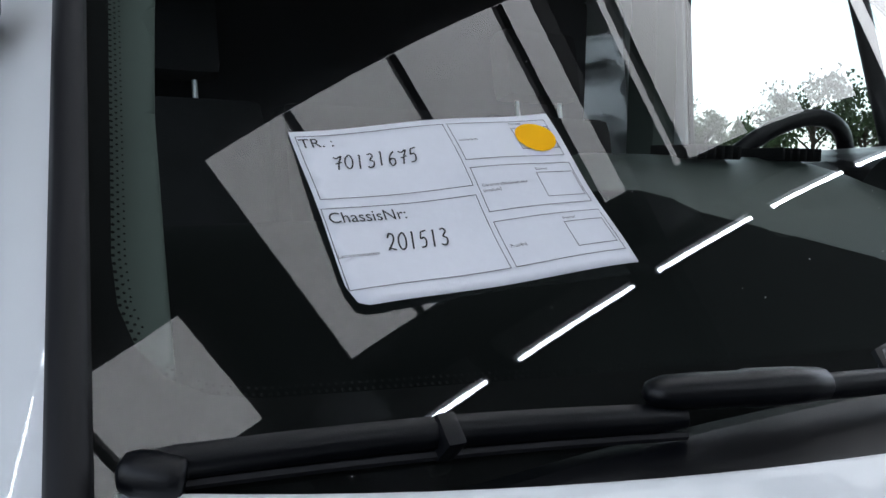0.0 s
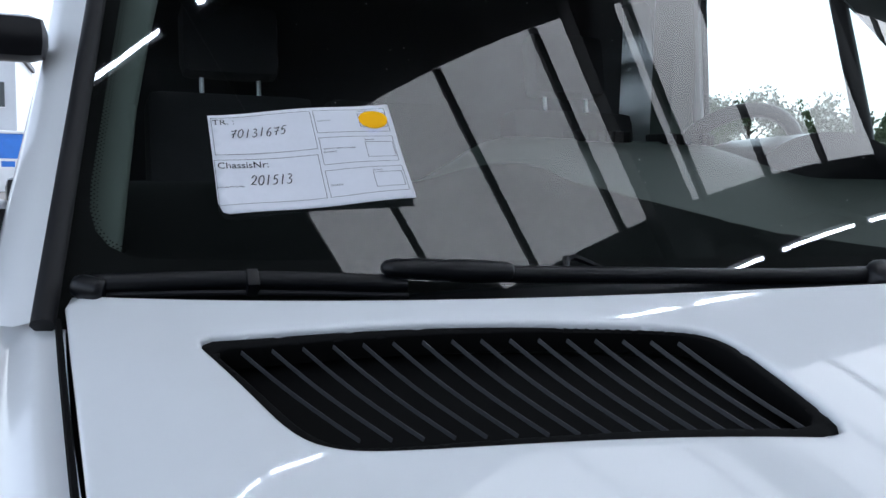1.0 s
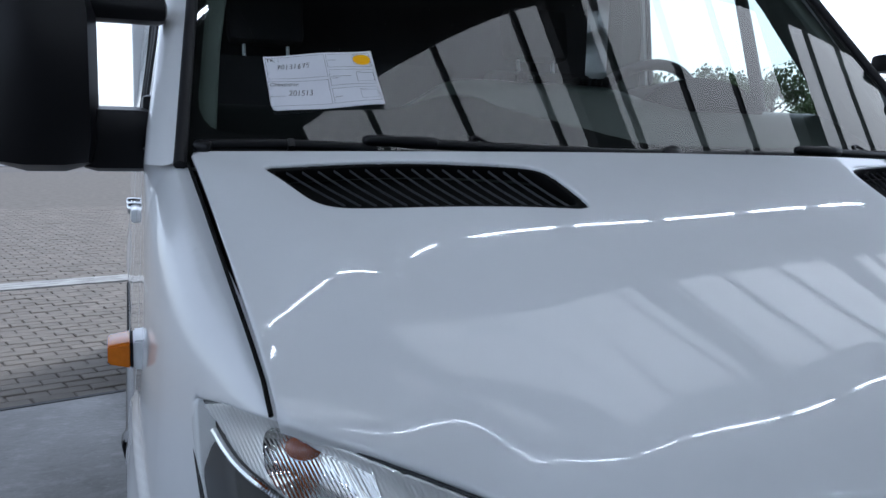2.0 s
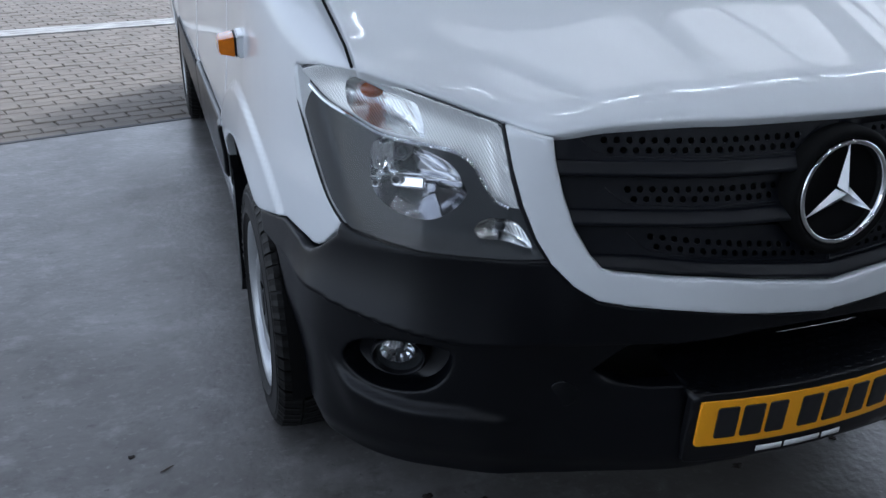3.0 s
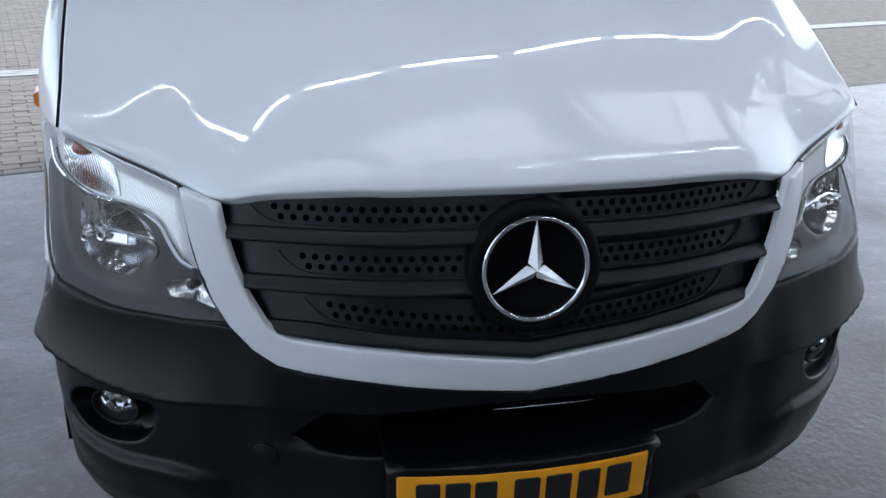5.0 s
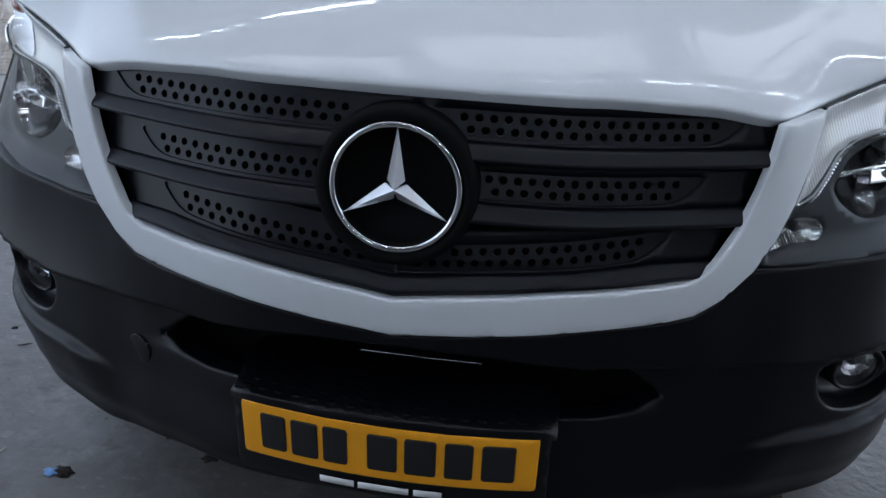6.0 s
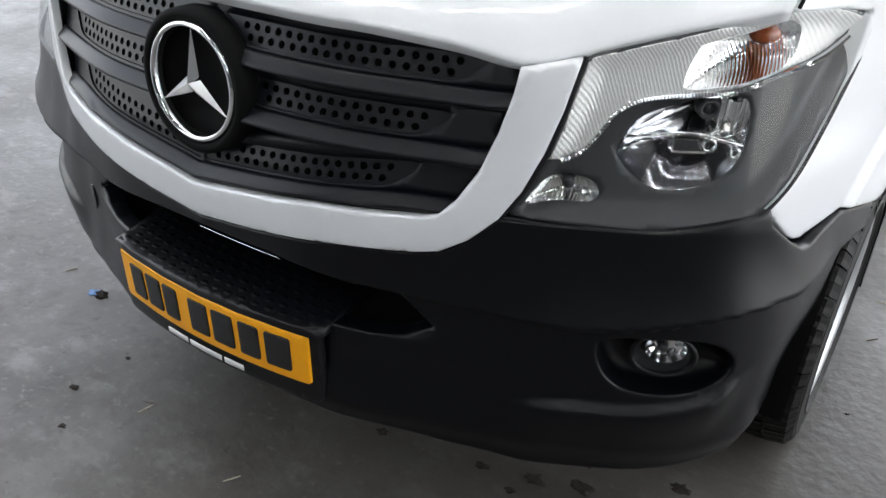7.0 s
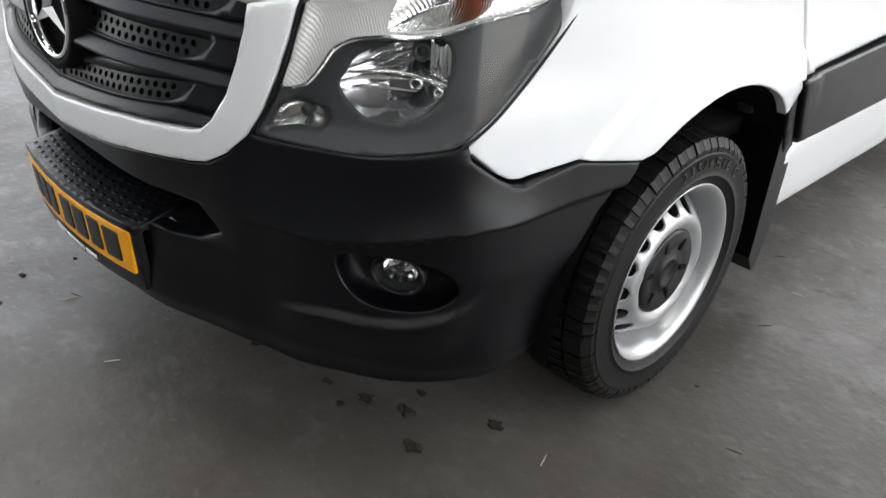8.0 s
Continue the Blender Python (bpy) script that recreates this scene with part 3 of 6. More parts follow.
# bonnet with two vent openings
VENT = [(.782, .798), (.724, .667), (.695, .646), (.64, .630), (.338, .545), (.322, .553), (.342, .656), (.365, .677), (.405, .690), (.745, .787)]
vent_loop = even(smooth_loop(round_corners(VENT, 0.03, 3), 4), 0.0095)
VENT_SHIFT = 0.035
front_edge = [(x, YF(x)) for x in [k * 0.02 for k in range(41)] + [.82, .831]]
side_edge = [(.8375, .45), (.843, .50), (.8585, .65), (.874, .82), (.880, .90)]
rear_edge = [(x, REAR(x)) for x in [.875 - .025 * k for k in range(35)] + [0]]
hood_half = front_edge + side_edge + rear_edge
hood_loop = both(hood_half)
bm = sheet([hood_loop, [(x - VENT_SHIFT, y) for x, y in vent_loop], [(-x, y) for x, y in reversed(vent_loop)]], 0.016, hood_at, 0.004, 0.018, (0.009, 0.016, 0.026))
part("bonnet", bm, PAINT, van, "glossy white bonnet with two louvred vents")

def vented(bm, side):
    """Places a vent's piece on its side of the bonnet; the driver's vent sits a little nearer the middle."""
    if side > 0:
        for v in bm.verts:
            v.co.z += hood_z(v.co.x - VENT_SHIFT, v.co.y) - hood_z(v.co.x, v.co.y)
            v.co.x -= VENT_SHIFT
    return sided(bm, side)


for side in (1, -1):
    floor_bm = sheet([[(x * 1.0, y) for x, y in vent_loop]], 0.03, lambda x, y, l: hood_at(x, y, l - 0.034))
    well = part("bonnet_vent", vented(floor_bm, side), BLACK, van, "black louvred air vent sunk in the bonnet")
    inner = [(sum(p[0] for p in vent_loop) / len(vent_loop) + 0.945 * (x - sum(p[0] for p in vent_loop) / len(vent_loop)), sum(p[1] for p in vent_loop) / len(vent_loop) + 0.88 * (y - sum(p[1] for p in vent_loop) / len(vent_loop))) for x, y in vent_loop]
    grown = [(x, y) for x, y in vent_loop]
    part("vent_frame", vented(sheet([grown, inner], 0.0095, lambda x, y, l: hood_at(x, y, l - 0.0045), 0.002, 0.02), side), BLACK, well)
    for k in range(16):
        a = 0.733 - k * 0.0238
        bm = bmesh.new()
        rows = []
        for j in range(7):
            q = j / 6
            x = a + 0.012 - q * (0.066 - 0.026 * k / 15) + 0.004 * math.sin(q * math.pi)
            y = 0.773 - (0.733 - a) * 0.285 - q * 0.118
            top, low = hood_at(x, y, -0.006), hood_at(x + 0.001, y, -0.0095)
            rows.append([bm.verts.new(c) for c in (top, top + Vector((-0.0007, 0, 0)), low + Vector((-0.0007, 0, 0)), low)])
        for r1, r2 in zip(rows, rows[1:]):
            for i in range(4):
                bm.faces.new((r1[i], r1[(i + 1) % 4], r2[(i + 1) % 4], r2[i]))
        bmesh.ops.recalc_face_normals(bm, faces=bm.faces[:])
        part("slat", vented(bm, side), SLAT, well)

# dark gap between bonnet and wings
for side in (1, -1):
    bm = bmesh.new()
    ring_sweep(bm, [Vector((side * x, y, hood_z(x, y) - 0.010)) for y, x in ((.36, .836), (.40, .838), (.45, .8425), (.50, .848), (.575, .856), (.65, .8635), (.73, .871), (.82, .879), (.90, .885))], 0.0030, 6)
    part("bonnet_gap", bm, BLACK, van)

# grille surround
half = [sz(x, z) for x, z in SURROUND_OUT]
half_in = [sz(x, z) for x, z in SURROUND_IN]
full = half + list(reversed(half_in)) + [(-a, b) for a, b in half_in[1:]] + [(-a, b) for a, b in reversed(half[1:])]
part("grille_surround", sheet([full], 0.016, lambda s, z, l: nose(s, z, l + 0.008 - 0.035 * max(0, 0.70 - z)), 0.0045, 0.012), PAINT, van, "white painted frame round the grille")

# bumper
FOG = [(.697, .57), (.708, .522), (.742, .490), (.80, .480), (.85, .490), (.879, .520), (.872, .560), (.838, .586), (.78, .591), (.725, .587)]
fog_loop = smooth_loop([sz(x, z) for x, z in FOG], 3)
intake = [sz(x, z) for x, z in [(0, .628), (.15, .624), (.29, .613), (.385, .588), (.446, .539), (.40, .517), (.34, .510), (.275, .514), (.15, .512), (0, .512)]]
intake_loop = both(intake)
arch_edge = [sz_y(ARCH_Y - math.sqrt(ARCH_R ** 2 - (z - ARCH_Z) ** 2), z) for z in (.69, .62, .54, .46, .38, .32)]
upper = [sz(x, z - 0.003) for x, z in SURROUND_OUT[:7]] + [sz(x, z - 0.004) for x, z in BROWS[1:]] + [sz_y(.322, .786), sz_y(.365, .748), sz_y(.39, .733), sz_y(.415, .728), sz_y(.45, .734), sz_y(.54, .742), sz_y(.694, .707)]
lower = [sz_y(.46, .305), sz(.86, .30), sz(.78, .295), sz(.6, .29), sz(.4, .305), sz(.2, .318), (0, .32)]


LIP = piecewise([(.5, .40), (.62, .432), (.70, .446), (.80, .449), (.87, .458), (.93, .474), (.97, .497), (1.0, .52)])
FOG_MID = sz(.79, .532)


def bumper_at(s, z, lift=0.0):
    """The bumper's skin: a leaning upper band, a crease with an undercut, and a lip that comes forward under the fog lamps."""
    a = abs(s)
    crease = 0.613 + 0.058 * ease((a - 0.66) / 0.38)
    outer = ease((a - 0.45) / 0.35)
    side = 1 - 0.75 * ease((a - 1.0) / 0.18)
    d = 0.034 * ease((a - 0.3) / 0.4) * side * min(1.0, max(0.0, (0.785 - z) / (0.785 - crease))) ** 1.9
    d -= (0.036 - 0.002 * outer) * (0.4 + 0.6 * side) * ease((crease - z) / 0.014)
    d += 0.010 * (1 - outer) * ease((crease - 0.015 - z) / 0.13)
    d += 0.012 * ease((0.47 - z) / 0.12) * (1 - ease((a - 0.45) / 0.3))
    lip = LIP(a)
    d += 0.017 * (ease((lip + 0.013 - z) / 0.017) - ease((lip - 0.004 - z) / 0.11)) * ease((a - 0.56) / 0.14) * (1 - ease((a - 0.92) / 0.09))
    d += 0.020 * (1 - ease((a - 0.27) / 0.26)) * ease((0.53 - z) / 0.02)
    d -= 0.018 * ease((0.6 - z) / 0.2) * ease((a - 1.0) / 0.2) + 0.014 * ease((0.36 - z) / 0.06)
    return nose(s, z, lift + d)


bumper = part("bumper", sheet([both(upper + arch_edge + lower), intake_loop, fog_loop, [(-a, b) for a, b in reversed(fog_loop)]], 0.008, bumper_at, 0.005, 0.03), PLASTIC, van, "black grained plastic front bumper")
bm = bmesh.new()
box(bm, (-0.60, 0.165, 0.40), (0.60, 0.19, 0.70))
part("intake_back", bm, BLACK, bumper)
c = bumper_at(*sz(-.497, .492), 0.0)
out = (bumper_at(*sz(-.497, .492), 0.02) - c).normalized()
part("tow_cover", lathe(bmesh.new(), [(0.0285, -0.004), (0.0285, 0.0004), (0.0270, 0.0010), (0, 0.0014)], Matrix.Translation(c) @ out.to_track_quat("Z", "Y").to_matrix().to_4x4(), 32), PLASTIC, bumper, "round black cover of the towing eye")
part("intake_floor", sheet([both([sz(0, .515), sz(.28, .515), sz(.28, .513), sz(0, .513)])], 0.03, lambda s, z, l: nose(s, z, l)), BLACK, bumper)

# front wings
for side in (1, -1):
    arch = [(ARCH_Y + ARCH_R * math.cos(a), ARCH_Z + ARCH_R * math.sin(a)) for a in [radians(q) for q in range(128, 43, -6)]]
    wing = [(.352, 1.082), (.45, 1.076), (.535, 1.062), (.50, .98), (.44, .90), (.352, .838), (.318, .803), (.335, .788), (.375, .750), (.395, .738), (.415, .734), (.445, .738), (.54, .745), (.688, .712)] + arch[1:] + \
        [(1.325, .68), (1.345, .73), (1.285, .88), (1.255, .95), (1.235, 1.10), (1.20, 1.34), (1.10, 1.362), (.945, 1.358), (.82, 1.302), (.65, 1.222), (.5, 1.15)]
    part("wing", flank_sheet([wing], side, 0.0105, 0.004, 0.02), PAINT, van, "white front wing with a flared wheel arch")

# ---------- grille ----------
IN_X = piecewise([(z, x) for x, z in SURROUND_IN] + [(1.05, .541)])
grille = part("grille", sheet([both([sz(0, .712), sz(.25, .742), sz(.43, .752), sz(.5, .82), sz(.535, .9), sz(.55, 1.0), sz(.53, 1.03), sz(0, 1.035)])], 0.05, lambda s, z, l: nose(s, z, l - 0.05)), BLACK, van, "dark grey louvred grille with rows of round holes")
EYE_X = lambda z, r: math.sqrt(max(0.0, r * r - (z - 0.889) ** 2))


def louvre(z_low, z_top, shear):
    """A blade of the grille: a rounded nose below, a face that leans back above; its inner ends stop at the emblem."""
    bm = bmesh.new()
    profile = ((-0.20, -0.032), (-0.04, -0.014), (0.0, -0.004), (0.10, 0.0015), (0.24, 0.0030), (0.40, 0.0015), (0.86, -0.0105), (0.96, -0.0125), (1.0, -0.016), (1.03, -0.026))
    for side in (1, -1):
        rows = []
        for f, lift in profile:
            row = []
            for k in range(41):
                u = k / 40
                z = z_top
                for _ in range(3):
                    a = EYE_X(z, 0.113) * (1 - u) + (sz(IN_X(z), z)[0] + 0.004) * u
                    low, top = z_low(a), z_top + shear * min(a, 0.4)
                    z = low + f * (top - low)
                p = nose(a, z, lift)
                row.append(bm.verts.new((side * p.x, p.y, p.z)))
            rows.append(row)
        for r1, r2 in zip(rows, rows[1:]):
            for k in range(40):
                q = (r1[k], r1[k + 1], r2[k + 1], r2[k])
                bm.faces.new(q if side > 0 else q[::-1])
    return bm


SURROUND_Z = piecewise(SURROUND_IN)
for z_low, z1, z2, reach, shear in ((lambda a: .934, .958, 1.03, .452, 0.0), (lambda a: .845, .871, .934, .405, 0.0), (lambda a: SURROUND_Z(min(a, .43)) + .004, .748, .815, .365, 0.1)):
    part("louvre", louvre(z_low, z1, shear), GRILLE, grille)
    for side in (1, -1):
        zs = [z2 + (z1 - z2) * k / 12 for k in range(13)]
        outer = [sz(IN_X(z2 + 0.4 * shear) + .012, z2)] + [(EYE_X(z, 0.113), z) for z in zs] + [sz(IN_X(z1 + 0.4 * shear) + .012, z1)]
        top = z1 + 0.044
        pz = [top + (z1 + .005 - top) * k / 10 for k in range(11)]
        pocket = [(max(0.006, EYE_X(z, 0.120)), z) for z in pz] + round_corners([sz(reach - .06, z1 + .005), sz(reach + .012, z1 + .006), sz(reach + .055, top), sz(reach, top)], [0, .03, .02, 0], 5)
        back = lambda s, z, l, z1=z1, z2=z2, shear=shear: nose(s, z + shear * min(s, 0.4), l - 0.018 - 0.014 * (z - z1) / (z2 - z1))
        part("backing_panel", sided(sheet([outer, pocket], 0.02, back, 0.0, 0.004), side), GRILLE, grille)
        holes = []
        for r in range(2):
            zc = z1 + 0.0155 + r * 0.0165
            for k in range(22):
                xc = 0.014 + 0.0215 * k + (0.0108 if r else 0.0)
                if xc > reach - 0.004 + 0.018 * r or math.hypot(xc, zc - 0.889) < 0.130:
                    continue
                sc = sz(xc, zc)
                holes.append([(sc[0] + 0.0064 * math.cos(q * math.tau / 10), sc[1] + 0.0060 * math.sin(q * math.tau / 10)) for q in range(10)])
        part("perforated_panel", sided(sheet([pocket] + holes, 0.03, lambda s, z, l: back(s, z, l - 0.0035), 0.0, 0.0025), side), GRILLE, grille, smooth=False)

# three-pointed emblem in a ring
EMB = Matrix.Translation((-0.001, 0.022, 0.889)) @ Matrix.Rotation(radians(90), 4, "X") @ Matrix.Rotation(radians(-4), 4, "X")
badge = part("emblem", lathe(bmesh.new(), [(0.122, -0.03), (0.12, 0.004), (0.112, 0.009), (0.104, 0.008), (0.1, 0.002), (0.098, -0.024), (0.0, -0.03)], EMB, 64), BLACK, van, "chrome three-pointed emblem in a ring on a black disc")
part("ring", lathe(bmesh.new(), [(0.1, -0.004), (0.1, 0.005), (0.0975, 0.009), (0.0935, 0.010), (0.090, 0.007), (0.089, -0.01)], EMB, 72), CHROME, badge)
for k in range(3):
    bm = bmesh.new()
    turn = EMB @ Matrix.Rotation(radians(90 + 120 * k), 4, "Z")
    tip, hub, left, right, back = Vector((0.0905, 0, 0.0)), Vector((0, 0, 0.014)), Vector((0.011, 0.0135, 0.0)), Vector((0.011, -0.0135, 0.0)), Vector((0, 0, 0))
    v = [bm.verts.new(turn @ p) for p in (tip, hub, left, right, Vector((0, 0.0, 0.0)), tip + Vector((0, 0, 0.002)))]
    for f in ((0, 2, 1), (0, 1, 3), (2, 4, 1), (1, 4, 3), (0, 3, 4), (0, 4, 2)):
        bm.faces.new([v[i] for i in f])
    bmesh.ops.recalc_face_normals(bm, faces=bm.faces[:])
    part("star_arm", bm, BRUSHED, badge, smooth=False)

# ---------- lamps ----------
LAMP = [(.909, 1.052), (.868, 1.083), (.834, 1.085), (.771, 1.064), (.69, 1.037), (.614, 1.012), (.608, .97), (.60, .916), (.59, .874), (.57, .82), (.543, .775), (.645, .772), (.73, .774), (.80, .779), (.84, .788), (.866, .807), (.887, .845), (.897, .90), (.904, .96), (.909, 1.02)]
CLEAR = [(.908, 1.047), (.868, 1.080), (.834, 1.082), (.771, 1.061), (.69, 1.034), (.616, 1.010), (.610, .97), (.602, .916), (.592, .874), (.589, .866), (.605, .863), (.628, .876), (.646, .905), (.66, .934), (.684, .953), (.715, .962), (.75, .967), (.785, .970), (.812, .978), (.838, .990), (.857, .999), (.883, 1.010), (.899, 1.028)]
TURN_BOWL = [(.846, 1.002), (.836, .996), (.81, .985), (.775, .977), (.742, .974), (.737, .985), (.738, 1.0), (.744, 1.022), (.752, 1.034), (.80, 1.05), (.832, 1.063), (.846, 1.062), (.855, 1.048), (.856, 1.02)]
BOWL = [(.836, .892), (.835, .92), (.830, .945), (.818, .962), (.79, .964), (.755, .955), (.72, .942), (.692, .924), (.680, .899), (.673, .878), (.688, .856), (.716, .836), (.742, .828), (.778, .831), (.81, .844), (.829, .864)]
SHELF = [(.836, .892), (.812, .897), (.785, .905), (.755, .907), (.72, .903), (.68, .897)]
DAYLIGHT = [(.663, .816), (.652, .831), (.631, .838), (.597, .835), (.581, .822), (.568, .797), (.571, .786), (.592, .792), (.615, .798), (.645, .799), (.658, .804)]

ribs = material("ribbed_silver_reflector", (0.93, 0.93, 0.92), 0.16, metal=0.35, coat=0.3)
rn, rl = ribs.node_tree.nodes, ribs.node_tree.links
wave, rc, rb = rn.new("ShaderNodeTexWave"), rn.new("ShaderNodeTexCoord"), rn.new("ShaderNodeBump")
rmap = rn.new("ShaderNodeMapping")
rmap.inputs["Rotation"].default_value = (0, radians(24), 0)
wave.inputs["Scale"].default_value = 72
wave.inputs["Distortion"].default_value = 0.2
rb.inputs["Strength"].default_value, rb.inputs["Distance"].default_value = 0.30, 0.0014
rl.new(rc.outputs["Object"], rmap.inputs["Vector"])
rl.new(rmap.outputs[0], wave.inputs["Vector"])
rl.new(wave.outputs["Fac"], rb.inputs["Height"])
rl.new(rb.outputs[0], rn["Principled BSDF"].inputs["Normal"])
RIBS = ribs
FINE_RIBS = ribs.copy()
FINE_RIBS.name = "chrome_ribs"
FINE_RIBS.node_tree.nodes["Principled BSDF"].inputs["Metallic"].default_value = 1.0
FINE_RIBS.node_tree.nodes["Principled BSDF"].inputs["Roughness"].default_value = 0.12


def dish(loop, centre, depths, wrinkle=0.0, folds=9):
    """A hollow reflector: rings that step back from a loop to its centre; wrinkle gives it flutes."""
    bm = bmesh.new()
    mid = sz(*centre)
    rings = []
    for q, depth in depths:
        ring = []
        for s, z in loop:
            turn = math.atan2(z - mid[1], s - mid[0])
            w = wrinkle * math.sin(folds * turn) * min(1.0, 3 * (1 - q)) * q
            ring.append(bm.verts.new(nose(mid[0] + (s - mid[0]) * q, mid[1] + (z - mid[1]) * q, -depth + w)))
        rings.append(ring)
    n = len(loop)
    for r1, r2 in zip(rings, rings[1:]):
        for k in range(n):
            bm.faces.new((r1[k], r1[(k + 1) % n], r2[(k + 1) % n], r2[k]))
    bm.faces.new(rings[-1])
    return bm


def headlight(side):
    on_nose = lambda pts: [sz(x, z) for x, z in pts]
    lamp_loop, clear_loop = round_corners(on_nose(LAMP), 0.010, 2), on_nose(CLEAR)
    bowl_loop, day_loop, turn_loop = smooth_loop(on_nose(BOWL), 3), smooth_loop(on_nose(DAYLIGHT), 3), smooth_loop(on_nose(TURN_BOWL), 3)
    rim = lambda s, z: ease(float(gap_to(np.array([[s, z]]), [lamp_loop])[0]) / 0.032)
    lamp = part("headlight", sided(sheet([lamp_loop], 0.016, lambda s, z, l: nose(s, z, l + 0.002), 0.006, 0.03), side), LENS, van, "clear headlight with chrome reflectors and a grey housing")
    lamp.visible_shadow = False
    part("housing", sided(sheet([lamp_loop, bowl_loop, day_loop, turn_loop], 0.012, lambda s, z, l: nose(s, z, l - 0.007 - 0.025 * rim(s, z)), 0.0, 0.03), side), HOUSING, lamp, "matt dark grey lamp housing")
    part("indicator_reflector", sided(sheet([clear_loop, turn_loop], 0.012, lambda s, z, l: nose(s, z, l - 0.006 - 0.016 * rim(s, z)), 0.002, 0.006), side), RIBS, lamp, "ribbed silver reflector of the indicator")
    part("indicator_bowl", sided(dish(turn_loop, (.815, 1.028), ((1.02, 0.020), (0.93, 0.030), (0.75, 0.042), (0.5, 0.052), (0.22, 0.057))), side), FINE_RIBS, lamp, "bright ribbed bowl round the indicator bulb")
    # beaded chrome edge under the indicator
    run = np.array(smooth_loop(clear_loop[10:], 6, False))
    along = np.concatenate([[0], np.cumsum(np.linalg.norm(np.diff(run, axis=0), axis=1))])
    at = np.arange(0, along[-1], 0.0026)
    bm = bmesh.new()
    ring_sweep(bm, [nose(float(np.interp(q, along, run[:, 0])), float(np.interp(q, along, run[:, 1])), -0.014) for q in at], [0.0050 if k % 2 else 0.0028 for k in range(len(at))], 6)
    part("beaded_strip", sided(bm, side), CHROME, lamp, "beaded chrome strip", smooth=False)
    bm = bmesh.new()
    c = nose(*sz(.824, 1.044), -0.036)
    bmesh.ops.create_uvsphere(bm, u_segments=20, v_segments=12, radius=1, matrix=Matrix.Translation(c) @ Matrix.Rotation(radians(45), 4, "Z") @ Matrix.Diagonal((0.023, 0.020, 0.015, 1)))
    part("indicator_bulb", sided(bm, side), ORANGE, lamp, "orange indicator bulb")
    # two hollow chambers, one above the other, with a ledge between them
    shelf = on_nose(SHELF)
    upper = bowl_loop[:24] + shelf[::-1][:-1]
    lower = shelf + bowl_loop[25:]
    hollow = lambda d: ((1.0, 0.032), (0.94, 0.045), (0.8, 0.062), (0.6, 0.078), (0.38, 0.090), (0.16, 0.096)) if d else ((1.0, 0.032), (0.93, 0.048), (0.78, 0.064), (0.55, 0.078), (0.3, 0.086), (0.12, 0.089))
    part("upper_reflector", sided(dish(spaced(upper, 0.006), (.79, .932), hollow(0), 0.005, 7), side), SILVER, lamp, "fluted chrome upper reflector", angle=60)
    part("lower_reflector", sided(dish(spaced(lower, 0.006), (.782, .872), hollow(1)), side), SILVER, lamp, "smooth chrome lower reflector", angle=60)
    bm = bmesh.new()
    run = smooth_loop(shelf, 5, False)
    rows = [[bm.verts.new(nose(s, z + dz, -dep)) for s, z in run] for dep, dz in ((0.080, 0.003), (0.036, 0.003), (0.032, 0.0), (0.036, -0.003), (0.080, -0.003))]
    for r1, r2 in zip(rows, rows[1:]):
        for k in range(len(run) - 1):
            bm.faces.new((r1[k], r1[k + 1], r2[k + 1], r2[k]))
    part("reflector_ledge", sided(bm, side), CHROME, lamp)
    for k in range(5):
        x, z = .832 - 0.0075 * k, .925 + 0.004 * math.sin(k * 2.1)
        c = nose(*sz(x, z), -0.046 - 0.004 * k)
        bm = boxes(((-0.0032, -0.006, -0.030), (0.0032, 0.006, 0.030)), m=Matrix.Translation(c) @ Matrix.Rotation(radians(48 + 17 * (k % 3)), 4, "Z") @ Matrix.Rotation(radians(6 * (k % 2)), 4, "X"), bevel=0.0015)
        part("flute", sided(bm, side), CHROME, lamp, smooth=False)
    holder = Matrix.Translation(nose(*sz(.772, .885), -0.060)) @ Matrix.Rotation(radians(32), 4, "Z")
    part("bulb_holder", sided(boxes(((-0.026, -0.014, -0.013), (0.026, 0.014, 0.010)), m=holder @ Matrix.Rotation(radians(-14), 4, "X"), bevel=0.004), side), CHROME, lamp, smooth=False)
    for x, z, r, dep, mat in ((.787, .936, .0165, .066, HOUSING), (.792, .893, .0115, .044, CHROME), (.826, .884, .0085, .040, CHROME)):
        c = nose(*sz(x, z), -dep)
        out = (nose(*sz(x, z), 0.0) - c).normalized()
        m = Matrix.Translation(c) @ out.to_track_quat("Z", "Y").to_matrix().to_4x4()
        cap = part("bulb_cap", sided(lathe(bmesh.new(), [(r, -0.01), (r, 0.010), (r * 0.86, 0.014), (r * 0.62, 0.013), (r * 0.58, 0.004)], m, 22), side), mat, lamp)
        part("bulb", sided(lathe(bmesh.new(), [(r * 0.6, 0.003), (r * 0.4, 0.006), (0, 0.008)], m, 16), side), HOUSING, cap)
    part("daylight_reflector", sided(dish(day_loop, (.622, .816), ((1.02, 0.030), (0.85, 0.040), (0.5, 0.047), (0.2, 0.049))), side), FINE_RIBS, lamp, "ribbed silver daylight lamp")
    c = nose(*sz(.622, .822), -0.038)
    out = (nose(*sz(.622, .822), 0.0) - c).normalized()
    part("daylight_bulb", sided(lathe(bmesh.new(), [(0.0095, -0.01), (0.0095, 0.003), (0.006, 0.006), (0, 0.0065)], Matrix.Translation(c) @ out.to_track_quat("Z", "Y").to_matrix().to_4x4(), 20), side), HOUSING, lamp)
    seam = on_nose(((.909, 1.055), (.9105, 1.02), (.906, .96), (.899, .90), (.889, .845), (.868, .805), (.841, .785), (.80, .776), (.73, .771), (.645, .769), (.541, .772)))
